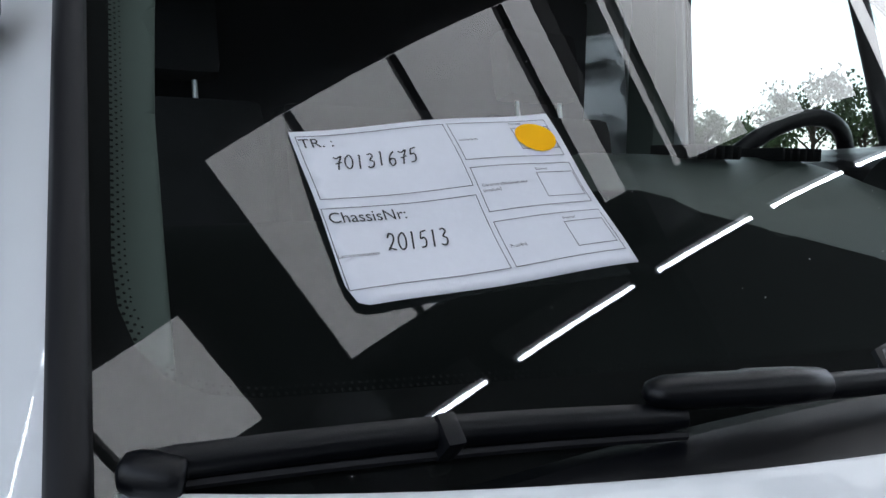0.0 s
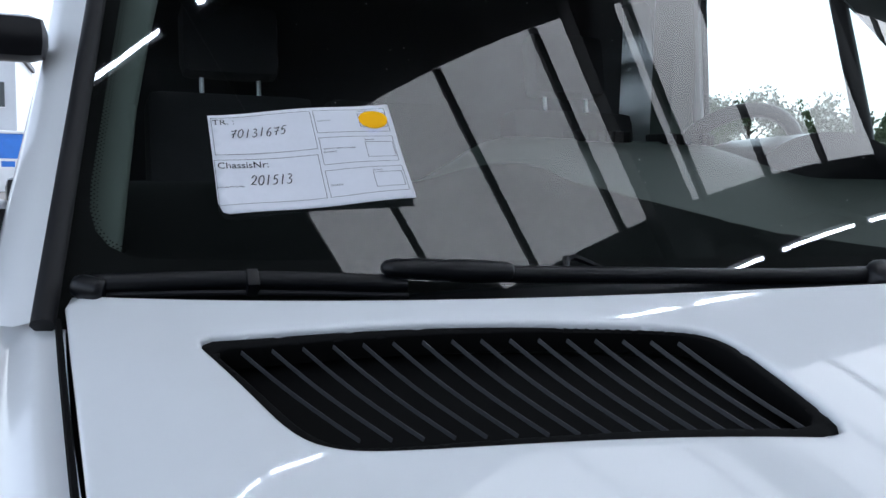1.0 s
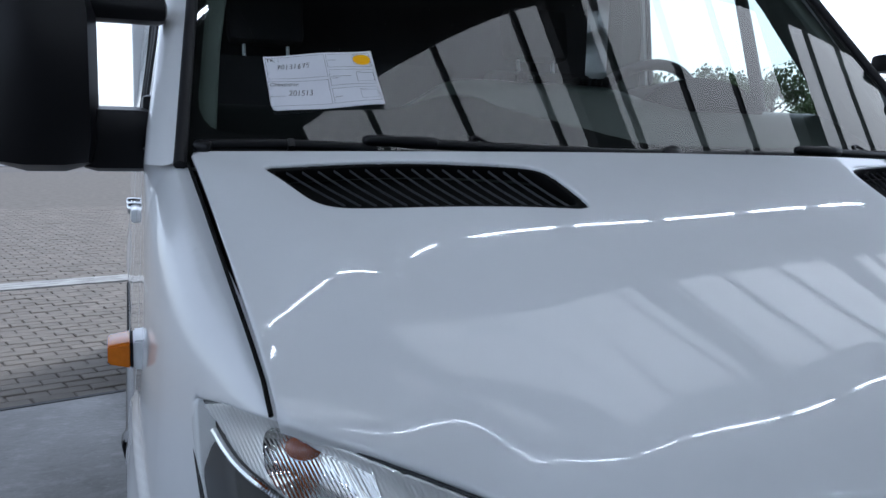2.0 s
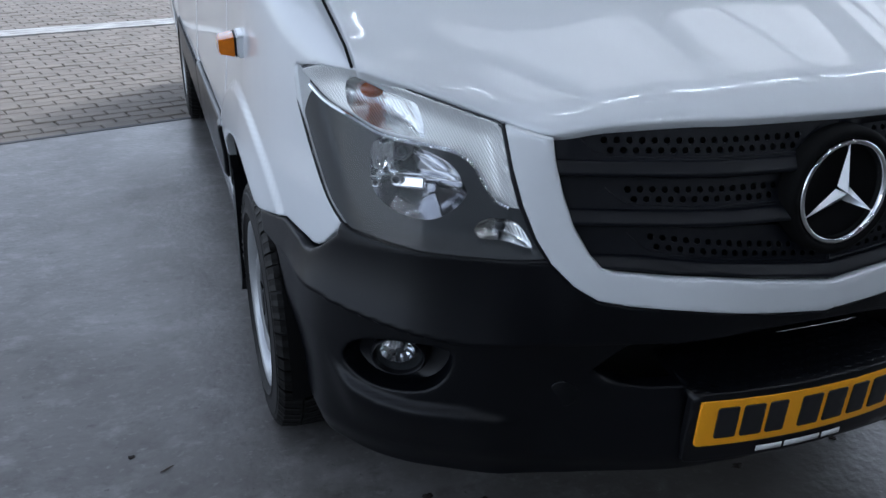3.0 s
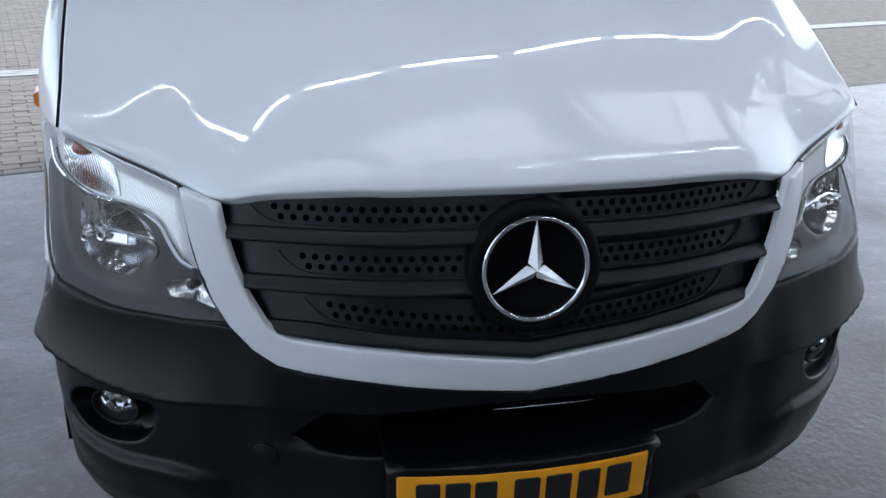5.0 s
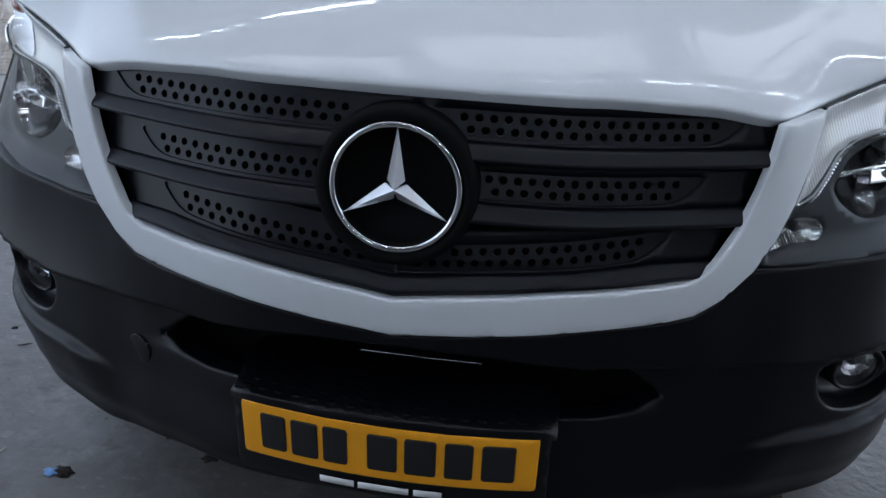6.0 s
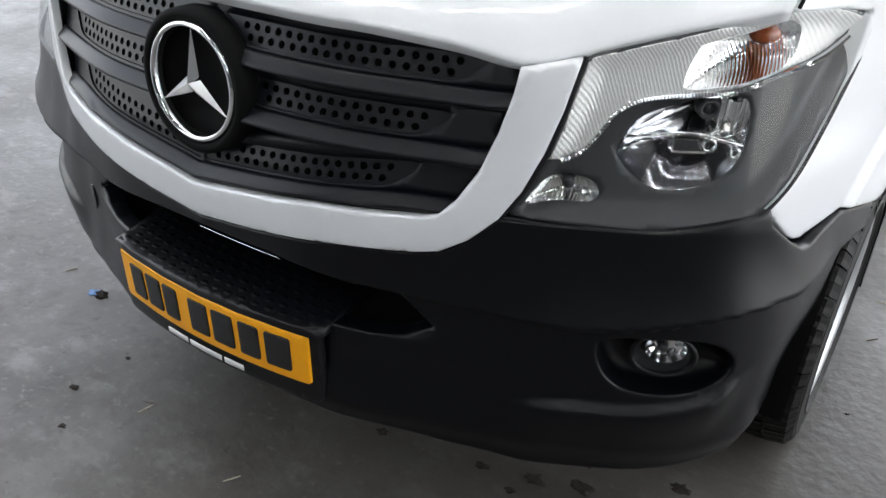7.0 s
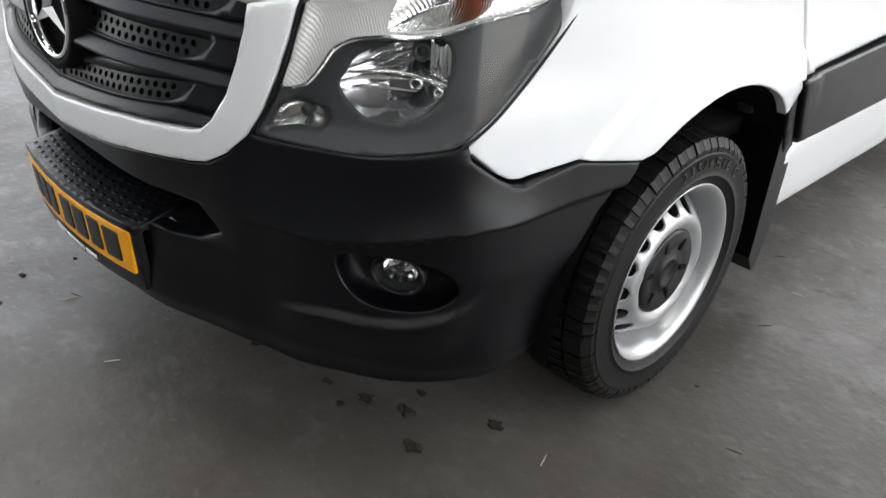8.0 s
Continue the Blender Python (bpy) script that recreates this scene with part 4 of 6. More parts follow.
    bm = bmesh.new()
    ring_sweep(bm, [nose(s, z, -0.003) for s, z in smooth_loop(seam, 4, False)], 0.0028, 6)
    part("seal", sided(bm, side), SEAL, lamp)
    seam = on_nose(((.611, 1.014), (.605, .97), (.597, .916), (.587, .874), (.567, .82), (.540, .774)))
    bm = bmesh.new()
    ring_sweep(bm, [nose(s, z, -0.003) for s, z in smooth_loop(seam, 4, False)], 0.0032, 6)
    part("inner_seal", sided(bm, side), SEAL, lamp)


def fog_lamp(side):
    base = nose(*sz(.797, .545), -0.036)
    out = Vector((0.42, -0.9, 0.02)).normalized()
    m = Matrix.Translation(base) @ out.to_track_quat("Z", "Y").to_matrix().to_4x4()
    bm = bmesh.new()
    rings = []
    for q, depth in ((1.03, 0.004), (0.995, 0.024), (0.95, 0.046), (0.7, 0.056)):
        sc = FOG_MID
        rings.append([bm.verts.new(bumper_at(sc[0] + (s - sc[0]) * q, sc[1] + (z - sc[1]) * q, -depth)) for s, z in fog_loop])
    for r1, r2 in zip(rings, rings[1:]):
        for k in range(len(fog_loop)):
            bm.faces.new((r1[k], r1[(k + 1) % len(fog_loop)], r2[(k + 1) % len(fog_loop)], r2[k]))
    bm.faces.new(rings[-1])
    fog = part("fog_lamp", sided(bm, side), PLASTIC, van, "round fog lamp in a black recess")
    stretch = m @ Matrix.Diagonal((0.96, 0.74, 0.9, 1))
    part("bezel", sided(lathe(bmesh.new(), [(0.058, -0.02), (0.058, 0.012), (0.053, 0.017), (0.048, 0.012), (0.047, -0.01)], stretch, 40), side), SATIN, fog)
    part("lamp_body", sided(lathe(bmesh.new(), [(0.047, 0.006), (0.044, -0.010), (0.036, -0.022), (0.0, -0.026)], stretch, 32), side), HOUSING, fog)
    part("reflector", sided(lathe(bmesh.new(), [(0.036, 0.004), (0.030, -0.010), (0.018, -0.019), (0, -0.021)], stretch @ Matrix.Translation((0.004, 0.010, 0)), 11), side), CHROME, fog, smooth=False)
    part("shade", sided(lathe(bmesh.new(), [(0.0, 0.002), (0.009, 0.0), (0.0095, -0.022)], stretch @ Matrix.Translation((0, 0.008, 0)), 18), side), HOUSING, fog)
    lens = part("lens", sided(lathe(bmesh.new(), [(0.048, 0.008), (0.036, 0.015), (0.018, 0.019), (0, 0.02)], stretch, 36), side), LENS, fog)
    lens.visible_shadow = False


for side in (1, -1):
    headlight(side)
    fog_lamp(side)

# ---------- plate and step ----------
BOW = lambda x: -0.026 * (1 - (x / 0.265) ** 2) + 0.002


def plate_at(x, z, lift=0.0):
    return Vector((x - 0.003, BOW(x) - lift + (z - 0.44) * -0.04, z))


plate = part("number_plate", sheet([round_corners([(-.268, .345), (.268, .345), (.268, .512), (-.268, .512)], [.018, .018, .006, .006], 3)], 0.03, lambda x, z, l: plate_at(x, z, l - 0.002), 0.004, 0.012), SATIN, van, "yellow plate in a black holder with dark lettering bars")
part("plate_face", sheet([round_corners([(-.25, .388), (.25, .388), (.25, .497), (-.25, .497)], .008, 3)], 0.03, lambda x, z, l: plate_at(x, z, l + 0.004), 0.002, 0.004), YELLOW, plate, "yellow plate face")
for x0, x1 in ((-.215, -.170), (-.160, -.113), (-.104, -.062), (-.028, .022), (.034, .086), (.100, .146), (.160, .214)):
    part("lettering_bar", sheet([round_corners([(x0, .407), (x1, .407), (x1, .480), (x0, .480)], .006, 3)], 0.02, lambda x, z, l: plate_at(x, z, l + 0.0065), 0.001, 0.002), INK, plate)
for x0, x1 in ((-.112, -.052), (-.045, .042), (.050, .098)):
    part("address_bar", sheet([[(x0, .360), (x1, .360), (x1, .373), (x0, .373)]], 0.02, lambda x, z, l: plate_at(x, z, l + 0.004), 0.0, 0.001), WHITE_INK, plate)


def step_at(x, y, lift=0.0):
    return Vector((x, y, 0.513 + 0.018 * ease((y - BOW(x)) / 0.12) + lift))


step_loop = [(x, BOW(x) - 0.006) for x in (-.272, -.2, -.1, 0, .1, .2, .272)] + [(.272, .15), (-.272, .15)]
step = part("bumper_step", sheet([step_loop], 0.03, step_at, 0.004, 0.012), PLASTIC, van, "black step plate with raised dots above the number plate")
bm = bmesh.new()
for r in range(6):
    for k in range(17):
        x = -.25 + k * 0.031 + (0.0155 if r % 2 else 0)
        y = BOW(x) + 0.016 + r * 0.019
        if abs(x) < .262:
            lathe(bm, [(0.0085, 0.0), (0.0065, 0.0009), (0.003, 0.0013), (0, 0.0014)], Matrix.Translation(step_at(x, y, 0.0)) @ Matrix.Diagonal((1.2, 0.8, 1, 1)), 8)
part("raised_dots", bm, PLASTIC, step)
# bright hairline added as the highlight along the bumper's inner edge
bm = bmesh.new()
ring_sweep(bm, [Vector((x, 0.044 + 0.15 * x * x, 0.590)) for x in (-.06, 0, .06, .14)], 0.0006, 5)
part("trim_wire", bm, BRUSHED, step)


# ---------- wheels ----------
def wheel(side, y, label):
    w = part("wheel", lathe(bmesh.new(), [(0.21, -0.1), (0.195, -0.09), (0.19, 0.02), (0.197, 0.078), (0.206, 0.094), (0.214, 0.1025), (0.221, 0.1075), (0.2245, 0.1075), (0.225, 0.104), (0.219, 0.098), (0.21, 0.06)],
                                         sided_axis(side, y), 64), STEEL, van, label)
    tyre_profile = [(0.205, -0.092), (0.225, -0.108), (0.262, -0.116), (0.30, -0.110), (0.319, -0.098), (0.328, -0.085), (0.331, -0.04), (0.331, 0.04), (0.328, 0.085), (0.319, 0.098), (0.305, 0.108),
                    (0.300, 0.1095), (0.298, 0.1128), (0.295, 0.1128), (0.293, 0.1122), (0.262, 0.116), (0.250, 0.1148), (0.2485, 0.1170), (0.246, 0.1168), (0.2445, 0.1130), (0.236, 0.111), (0.232, 0.107), (0.222, 0.104), (0.214, 0.092), (0.205, 0.085)]
    tyre = part("tyre", lathe(bmesh.new(), tyre_profile, sided_axis(side, y), 72), RUBBER, w, "black tyre with worn tread")
    m = sided_axis(side, y)
    bm = bmesh.new()
    blocks = 64
    for k in range(blocks):
        for j, (hs, lean) in enumerate((((-0.110, -0.098, -0.060), -0.01), ((-0.053, -0.006), 0.035), ((0.002, 0.050), -0.035), ((0.057, 0.098, 0.1105), 0.012))):
            a0 = (k + 0.5 * (j % 2) + 0.06 * math.sin(k * 2.4)) * math.tau / blocks
            wide = math.tau / blocks * (0.86 if len(hs) == 3 else 0.80)
            rows = []
            for n_, h in enumerate(hs):
                drop = 0.0 if abs(h) < 0.07 else (0.008 if abs(h) < 0.105 else 0.027)
                sl = lean * n_ / (len(hs) - 1)
                rows.append([bm.verts.new(m @ Vector((r * math.cos(a0 + sl + q * wide), r * math.sin(a0 + sl + q * wide), h))) for r in (0.3395 - drop, 0.322 - drop) for q in (0, 0.48, 0.52, 1)])
                for c, (r, q) in zip(rows[-1][1:3], ((0.337 - drop, .48), (0.337 - drop, .52))):
                    c.co = m @ Vector((r * math.cos(a0 + sl + q * wide), r * math.sin(a0 + sl + q * wide), h))
            for r1, r2 in zip(rows, rows[1:]):
                for i0, i1 in ((0, 1), (1, 2), (2, 3), (3, 7), (4, 0)):
                    bm.faces.new((r1[i0], r1[i1], r2[i1], r2[i0]))
            for r in (rows[0], rows[-1]):
                bm.faces.new((r[0], r[1], r[2], r[3], r[7], r[4]))
    bmesh.ops.recalc_face_normals(bm, faces=bm.faces[:])
    part("tread", bm, RUBBER, tyre, smooth=False)
    disc = piecewise([(0, .078), (.09, .078), (.107, .082), (.12, .097), (.134, .098), (.148, .088), (.178, .052), (.193, .030)])
    circle = [(0.193 * math.cos(k * math.tau / 48), 0.193 * math.sin(k * math.tau / 48)) for k in range(48)]
    holes = []
    for k in range(16):
        a = k * math.tau / 16
        ca, sa = math.cos(a), math.sin(a)
        holes.append([((0.162 + 0.0185 * math.cos(q)) * ca - 0.0205 * math.sin(q) * sa, (0.162 + 0.0185 * math.cos(q)) * sa + 0.0205 * math.sin(q) * ca) for q in [i * math.tau / 10 for i in range(10)]])
    part("wheel_disc", sheet([circle] + holes, 0.016, lambda a, b, l: m @ Vector((a, b, disc(math.hypot(a, b)) + l)), 0.002, 0.004), STEEL, w, "silver steel wheel with round holes")
    part("brake", lathe(bmesh.new(), [(0.188, -0.02), (0.0, -0.02)], m, 32), BLACK, w)
    cap = part("hub_cap", lathe(bmesh.new(), [(0.107, 0.076), (0.106, 0.088), (0.098, 0.093), (0.07, 0.089), (0.045, 0.088), (0.038, 0.094), (0.033, 0.096), (0.030, 0.093), (0, 0.093)], m, 40), SATIN, w, "black plastic hub cap")
    for k in range(6):
        q = m @ Matrix.Rotation(k * math.tau / 6 + 0.3, 4, "Z")
        part("cap_slot", boxes(((0.060, -0.006, 0.078), (0.090, 0.006, 0.0928)), m=q, bevel=0.002), BLACK, cap)
    return w


def sided_axis(side, y):
    """Wheel axes: local z points outwards."""
    m = Matrix.Translation((side * 0.858, y, AXLE_Z))
    return m @ (Matrix.Rotation(radians(90), 4, "Y") if side > 0 else Matrix.Rotation(radians(-90), 4, "Y"))


def lettering(text, size, material_, parent, m, name="marking", depth=0.0006, align="CENTER"):
    """Raised letters from the built-in font, laid out by a matrix."""
    c = bpy.data.curves.new("text", "FONT")
    c.body, c.size, c.extrude, c.align_x, c.align_y = text, size, depth, align, "CENTER"
    c.resolution_u = 3
    tmp = bpy.data.objects.new("text", c)
    me = bpy.data.meshes.new_from_object(tmp)
    bpy.data.objects.remove(tmp)
    bm = bmesh.new()
    bm.from_mesh(me)
    bpy.data.meshes.remove(me)
    for v in bm.verts:
        v.co = m @ v.co if isinstance(m, Matrix) else m(v.co)
    return part(name, bm, material_, parent, smooth=False)


for side in (1, -1):
    w = wheel(side, AXLE_Y, "front wheel with black tyre on a silver steel rim")
    wheel(side, REAR_Y, "rear wheel with black tyre on a silver steel rim")
    m = sided_axis(side, AXLE_Y)
    for word, a0 in (("R16 C", 128), ("235/65", 158)):
        for k, ch in enumerate(word):
            a = radians((a0 + 34 - k * 5.6) if side > 0 else (214 - a0 - k * 5.6))
            if ch != " ":
                q = m @ Matrix.Rotation(a, 4, "Z") @ Matrix.Translation((0.276, 0, 0.1155)) @ Matrix.Rotation(radians(-90), 4, "Z")
                lettering(ch, 0.034, WORN_RUBBER, [c for c in w.children if c.name.startswith("tyre")][0], q, depth=0.0012)
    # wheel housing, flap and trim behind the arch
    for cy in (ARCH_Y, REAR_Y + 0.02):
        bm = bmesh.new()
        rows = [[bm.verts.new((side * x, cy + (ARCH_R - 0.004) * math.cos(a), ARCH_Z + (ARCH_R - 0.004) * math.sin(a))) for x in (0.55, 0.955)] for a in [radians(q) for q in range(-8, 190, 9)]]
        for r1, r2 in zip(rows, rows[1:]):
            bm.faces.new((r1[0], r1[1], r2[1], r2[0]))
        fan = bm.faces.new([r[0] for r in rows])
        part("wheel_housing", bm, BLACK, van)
    bm = bmesh.new()
    prof = [(1.35, .64), (1.418, .58), (1.436, .47), (1.430, .29), (1.404, .175), (1.384, .166), (1.350, .22), (1.350, .38), (1.350, .50)]
    lo, hi = [bm.verts.new((side * 0.66, y, z)) for y, z in prof], [bm.verts.new((side * 0.972, y, z)) for y, z in prof]
    bm.faces.new(lo)
    bm.faces.new(hi[::-1])
    for k in range(len(prof)):
        bm.faces.new((lo[k], hi[k], hi[(k + 1) % len(prof)], lo[(k + 1) % len(prof)]))
    bmesh.ops.recalc_face_normals(bm, faces=bm.faces[:])
    part("mud_flap", bm, PLASTIC, van, "black rubber mud flap", smooth=False)
    trim = [(1.285, .685), (1.308, .722), (1.342, .676), (1.382, .611), (1.416, .535), (1.38, .515), (1.355, .56), (1.335, .62)]
    part("arch_trim", flank_sheet([trim], side, 0.03, 0.006, 0.03), PLASTIC, van)


# ---------- cab and body ----------
top_z = 2.16
screen_loop = [(-SCREEN_X(1.345), 1.345), (SCREEN_X(1.345), 1.345), (SCREEN_X(1.75), 1.75), (SCREEN_X(top_z), top_z), (-SCREEN_X(top_z), top_z), (-SCREEN_X(1.75), 1.75)]
windscreen = part("windscreen", grid_pane(lambda a, b: screen_at((2 * a - 1) * SCREEN_X(1.345 + b * (top_z - 1.345)), 1.345 + b * (top_z - 1.345)), 64, 32), GLASS, van, "large raked windscreen with reflections")
windscreen.visible_shadow = False
bx = lambda z: SCREEN_X(z) - 0.016
inner = round_corners([(-bx(1.40), 1.402), (0, 1.398), (bx(1.40), 1.402), (bx(top_z), top_z - 0.09), (-bx(top_z), top_z - 0.09)], [.07, 0, .07, .06, .06], 5)
part("black_border", sheet([screen_loop, inner], 0.05, lambda x, z, l: screen_at(x, z, l - 0.004)), BLACK, windscreen, "black printed border of the windscreen")
dots = bmesh.new()
face = Vector((0, -1, 1)).to_track_quat("Z", "Y").to_matrix().to_4x4()
ring = even(inner, 0.0042)
for k, (x, z) in enumerate(ring):
    if z > 1.95:
        continue
    x2, z2 = ring[(k + 1) % len(ring)]
    d = math.hypot(x2 - x, z2 - z)
    nx, nz = -(z2 - z) / d, (x2 - x) / d
    for r in range(3 if z > 1.43 else 2):
        w = 0.5 * (r % 2)
        px, pz = x + (x2 - x) * w + nx * (0.001 + 0.003 * r), z + (z2 - z) * w + nz * (0.001 + 0.003 * r)
        lathe(dots, [(0.0012 - r * 0.0002, 0.0), (0, 0.0003)], Matrix.Translation(screen_at(px, pz, -0.003)) @ face, 6)
part("dot_pattern", dots, BLACK, windscreen)
for side in (1, -1):
    zs = np.linspace(1.40, top_z - 0.06, 9)
    strip = [(SCREEN_X(z) + 0.004, z) for z in zs] + [(SCREEN_X(z) - 0.046 - 0.02 * ease((z - 1.55) / 0.3), z) for z in zs[::-1]]
    part("inner_trim", sided(sheet([strip], 0.03, lambda x, z, l: screen_at(x, z, l - 0.024), 0.004, 0.008), side), LINING, windscreen, "pale green inner trim beside the windscreen")
dust = bmesh.new()
rd = random.Random(5)
for _ in range(110):
    x, z = rd.uniform(-0.62, 0.3), 1.43 + 0.42 * rd.random() ** 1.5
    lathe(dust, [(rd.uniform(0.0003, 0.0008), 0.0), (0, 0.0002)], Matrix.Translation(screen_at(x, z, 0.0006)) @ Vector((0, -1, 1)).to_track_quat("Z", "Y").to_matrix().to_4x4(), 5)
tagged(part("dust_specks", dust, WHITE_INK, windscreen, "pale dust specks on the glass"), kind="stuff")
# scuttle under the windscreen
scuttle = both([(0, REAR(0) - .012), (.3, REAR(.3) - .012), (.6, REAR(.6) - .012), (.88, REAR(.88) - .012), (.885, .96), (.6, .90), (.3, .862), (0, .848)])
part("scuttle", sheet([scuttle], 0.04, lambda x, y, l: Vector((x, y, 1.352 - 0.02 * x * x + l + 0.25 * max(0, y - REAR(x))))), PLASTIC, van, "black plastic scuttle below the windscreen")
for side in (1, -1):
    bm = bmesh.new()
    ring_sweep(bm, [screen_at(side * (SCREEN_X(z) + 0.004), z, 0.002) for z in np.linspace(1.345, top_z, 10)], 0.011, 8)
    part("screen_seal", bm, SEAL, windscreen)

# pillars beside the windscreen
for side in (1, -1):
    bm = bmesh.new()
    rows = []
    for z in np.linspace(1.345, 2.2, 16):
        e = screen_at(SCREEN_X(z) + 0.01, z)
        so = side_x(2.0, z)
        back = e.y + 0.10 + 0.04 * (2.2 - z)
        pts = [e + Vector((0.0, 0.01, -0.012)), e + Vector((0.004, 0, 0.004)), Vector((e.x * 0.6 + so * 0.4, e.y + 0.006, z)), Vector((e.x * 0.22 + so * 0.78 + .004, e.y + 0.026, z)), Vector((so, e.y + 0.065, z)), Vector((so, back, z)), Vector((so - 0.03, back, z)), Vector((so - 0.06, e.y + 0.05, z))]
        rows.append([bm.verts.new((side * p.x, p.y, p.z)) for p in pts])
    for r1, r2 in zip(rows, rows[1:]):
        for k in range(len(r1)):
            bm.faces.new((r1[k], r1[(k + 1) % len(r1)], r2[(k + 1) % len(r1)], r2[k]))
    bm.faces.new(rows[0])
    bm.faces.new(rows[-1])
    bmesh.ops.recalc_face_normals(bm, faces=bm.faces[:])
    part("pillar", bm, PAINT, van, "white windscreen pillar")

# seam between the wing and the pillar
for side in (1, -1):
    bm = bmesh.new()
    ring_sweep(bm, [Vector((side * (side_x(y, z) + 0.0005), y, z)) for y, z in ((1.205, 1.352), (1.15, 1.366), (1.08, 1.3695), (1.0, 1.368), (.95, 1.363))], 0.0032, 6)
    part("wing_seam", bm, SEAL, van)

# cab doors, load-space sides, roof, tail
for side in (1, -1):
    door_loop = [(1.352, .735), (1.262, .96), (1.243, 1.10), (1.208, 1.345), (1.215, 1.40), (1.285, 1.60), (1.46, 1.80), (1.63, 2.0), (1.75, 2.14), (1.95, 2.17), (2.33, 2.175), (2.35, 1.9), (2.35, .735)]
    window = round_corners([(1.30, 1.385), (1.37, 1.58), (1.55, 1.80), (1.70, 1.95), (1.80, 2.03), (2.20, 2.035), (2.21, 1.38)], [.02, .04, .04, .04, .05, .05, .04], 3)
    door = part("cab_door", flank_sheet([door_loop, window], side, 0.03, 0.006, 0.02), PAINT, van, "white cab door")
    low = [(1.425, .534), (2.35, .492), (2.35, .266), (1.492, .314), (1.395, .50)]
    part("door_foot", flank_sheet([low], side, 0.022, 0.006, 0.02), PAINT, door)
    mould = [(1.318, .730), (2.35, .712), (2.35, .497), (1.428, .538), (1.392, .615), (1.352, .68)]
    part("side_moulding", flank_sheet([mould], side, 0.022, 0.008, 0.02), PLASTIC, door, "black plastic side moulding")
    for v in door.children[-1].data.vertices:
        v.co.x += side * 0.012
    g = part("side_window", flank_sheet([window], side, 0.1, 0.0, 0.0), SIDE_GLASS, door)
    g.visible_shadow = False
    for v in g.data.vertices:
        v.co.x -= side * 0.012
    bm = bmesh.new()
    ring_sweep(bm, [Vector((side * (side_x(y, z) - 0.012), y, z)) for y, z in ((1.60, 1.375), (1.62, 1.6), (1.70, 1.955))], 0.021, 8)
    part("window_bar", bm, SEAL, door)
    bm = bmesh.new()
    ring_sweep(bm, [Vector((side * (side_x(y, z) - 0.004), y, z)) for y, z in spaced(window, 0.08)], 0.011, 6, closed=True)
    part("window_seal", bm, SEAL, door)
    hx = side_x(2.1, 1.17)
    bm = boxes(((hx - 0.01, 2.02, 1.135), (hx + 0.016, 2.20, 1.175)), bevel=0.01)
    handle = part("door_handle", sided(bm, side), PAINT, door)
    part("lock", sided(lathe(bmesh.new(), [(0.018, -0.01), (0.018, 0.016), (0.013, 0.021), (0, 0.022)], Matrix.Translation((hx + 0.004, 2.245, 1.16)) @ Matrix.Rotation(radians(90), 4, "Y"), 18), side), CHROME, door, "chrome lock")
    rear_loop = [(2.362, .735), (2.362, 2.19), (5.2, 2.19), (5.2, .735)]
    arch2 = [(REAR_Y + .02 + ARCH_R * math.cos(a), ARCH_Z + ARCH_R * math.sin(a)) for a in [radians(q) for q in range(0, 181, 9)]]
    panel_loop = [(2.362, .268), (2.362, 2.28), (5.2, 2.28), (5.2, .268)] + [p for p in arch2 if p[1] > .268]
    panel = part("load_side", flank_sheet([panel_loop], side, 0.07, 0.008, 0.02), PAINT, van, "white load-space side panel")
    part("side_moulding", flank_sheet([[(2.365, .705), (3.70, .69), (3.70, .49), (2.365, .497)]], side, 0.08, 0.01, 0.01), PLASTIC, panel)
    for v in panel.children[0].data.vertices:
        v.co.x += side * 0.012
    part("lock", sided(lathe(bmesh.new(), [(0.02, -0.01), (0.02, 0.016), (0.014, 0.022), (0, 0.023)], Matrix.Translation((side_x(2.6, 1.15) + 0.004, 2.56, 1.15)) @ Matrix.Rotation(radians(90), 4, "Y"), 18), side), CHROME, panel, "chrome lock")
    for y0, y1 in ((2.45, 3.5), (3.62, 4.95)):
        part("pressed_field", flank_sheet([round_corners([(y0, 1.25), (y1, 1.25), (y1, 2.05), (y0, 2.05)], 0.06, 4)], side, 0.09, 0.012, 0.002), PAINT, panel)

roof_bm = bmesh.new()
rows = []
for y in [1.585, 1.63, 1.7, 1.8, 1.95, 2.2, 2.6, 3.4, 4.4, 5.0, 5.15, 5.2]:
    rise = 2.17 + 0.27 * ease((y - 1.5) / 0.6) ** 0.8 if y < 2.1 else 2.44
    rise -= 0.05 * ease((y - 4.9) / 0.3)
    row = []
    for k in range(-12, 13):
        a = k / 12
        x = 0.845 * math.copysign(abs(a) ** 0.9, a)
        z = rise - (rise - 2.17 + 0.02) * abs(a) ** 5
        row.append(roof_bm.verts.new((x * (1 - 0.04 * ease((2.0 - y) / .4)), y + (0.145 * x * x if y < 1.75 else 0), z)))
    rows.append(row)
for r1, r2 in zip(rows, rows[1:]):
    for k in range(24):
        roof_bm.faces.new((r1[k], r1[k + 1], r2[k + 1], r2[k]))
part("roof", roof_bm, PAINT, van, "white van roof")
bm = boxes(((-0.93, 5.19, 0.42), (-0.005, 5.23, 2.3)), ((0.005, 5.19, 0.42), (0.93, 5.23, 2.3)), bevel=0.02)
part("rear_doors", bm, PAINT, van)
part("rear_bumper", boxes(((-0.95, 5.18, 0.34), (0.95, 5.32, 0.5)), bevel=0.03), PLASTIC, van)
part("underbody", boxes(((-0.62, 0.3, 0.24), (0.62, 5.1, 0.5))), BLACK, van)
part("front_bulkhead", boxes(((-0.62, 0.28, 0.5), (0.62, 0.32, 0.98))), BLACK, van)

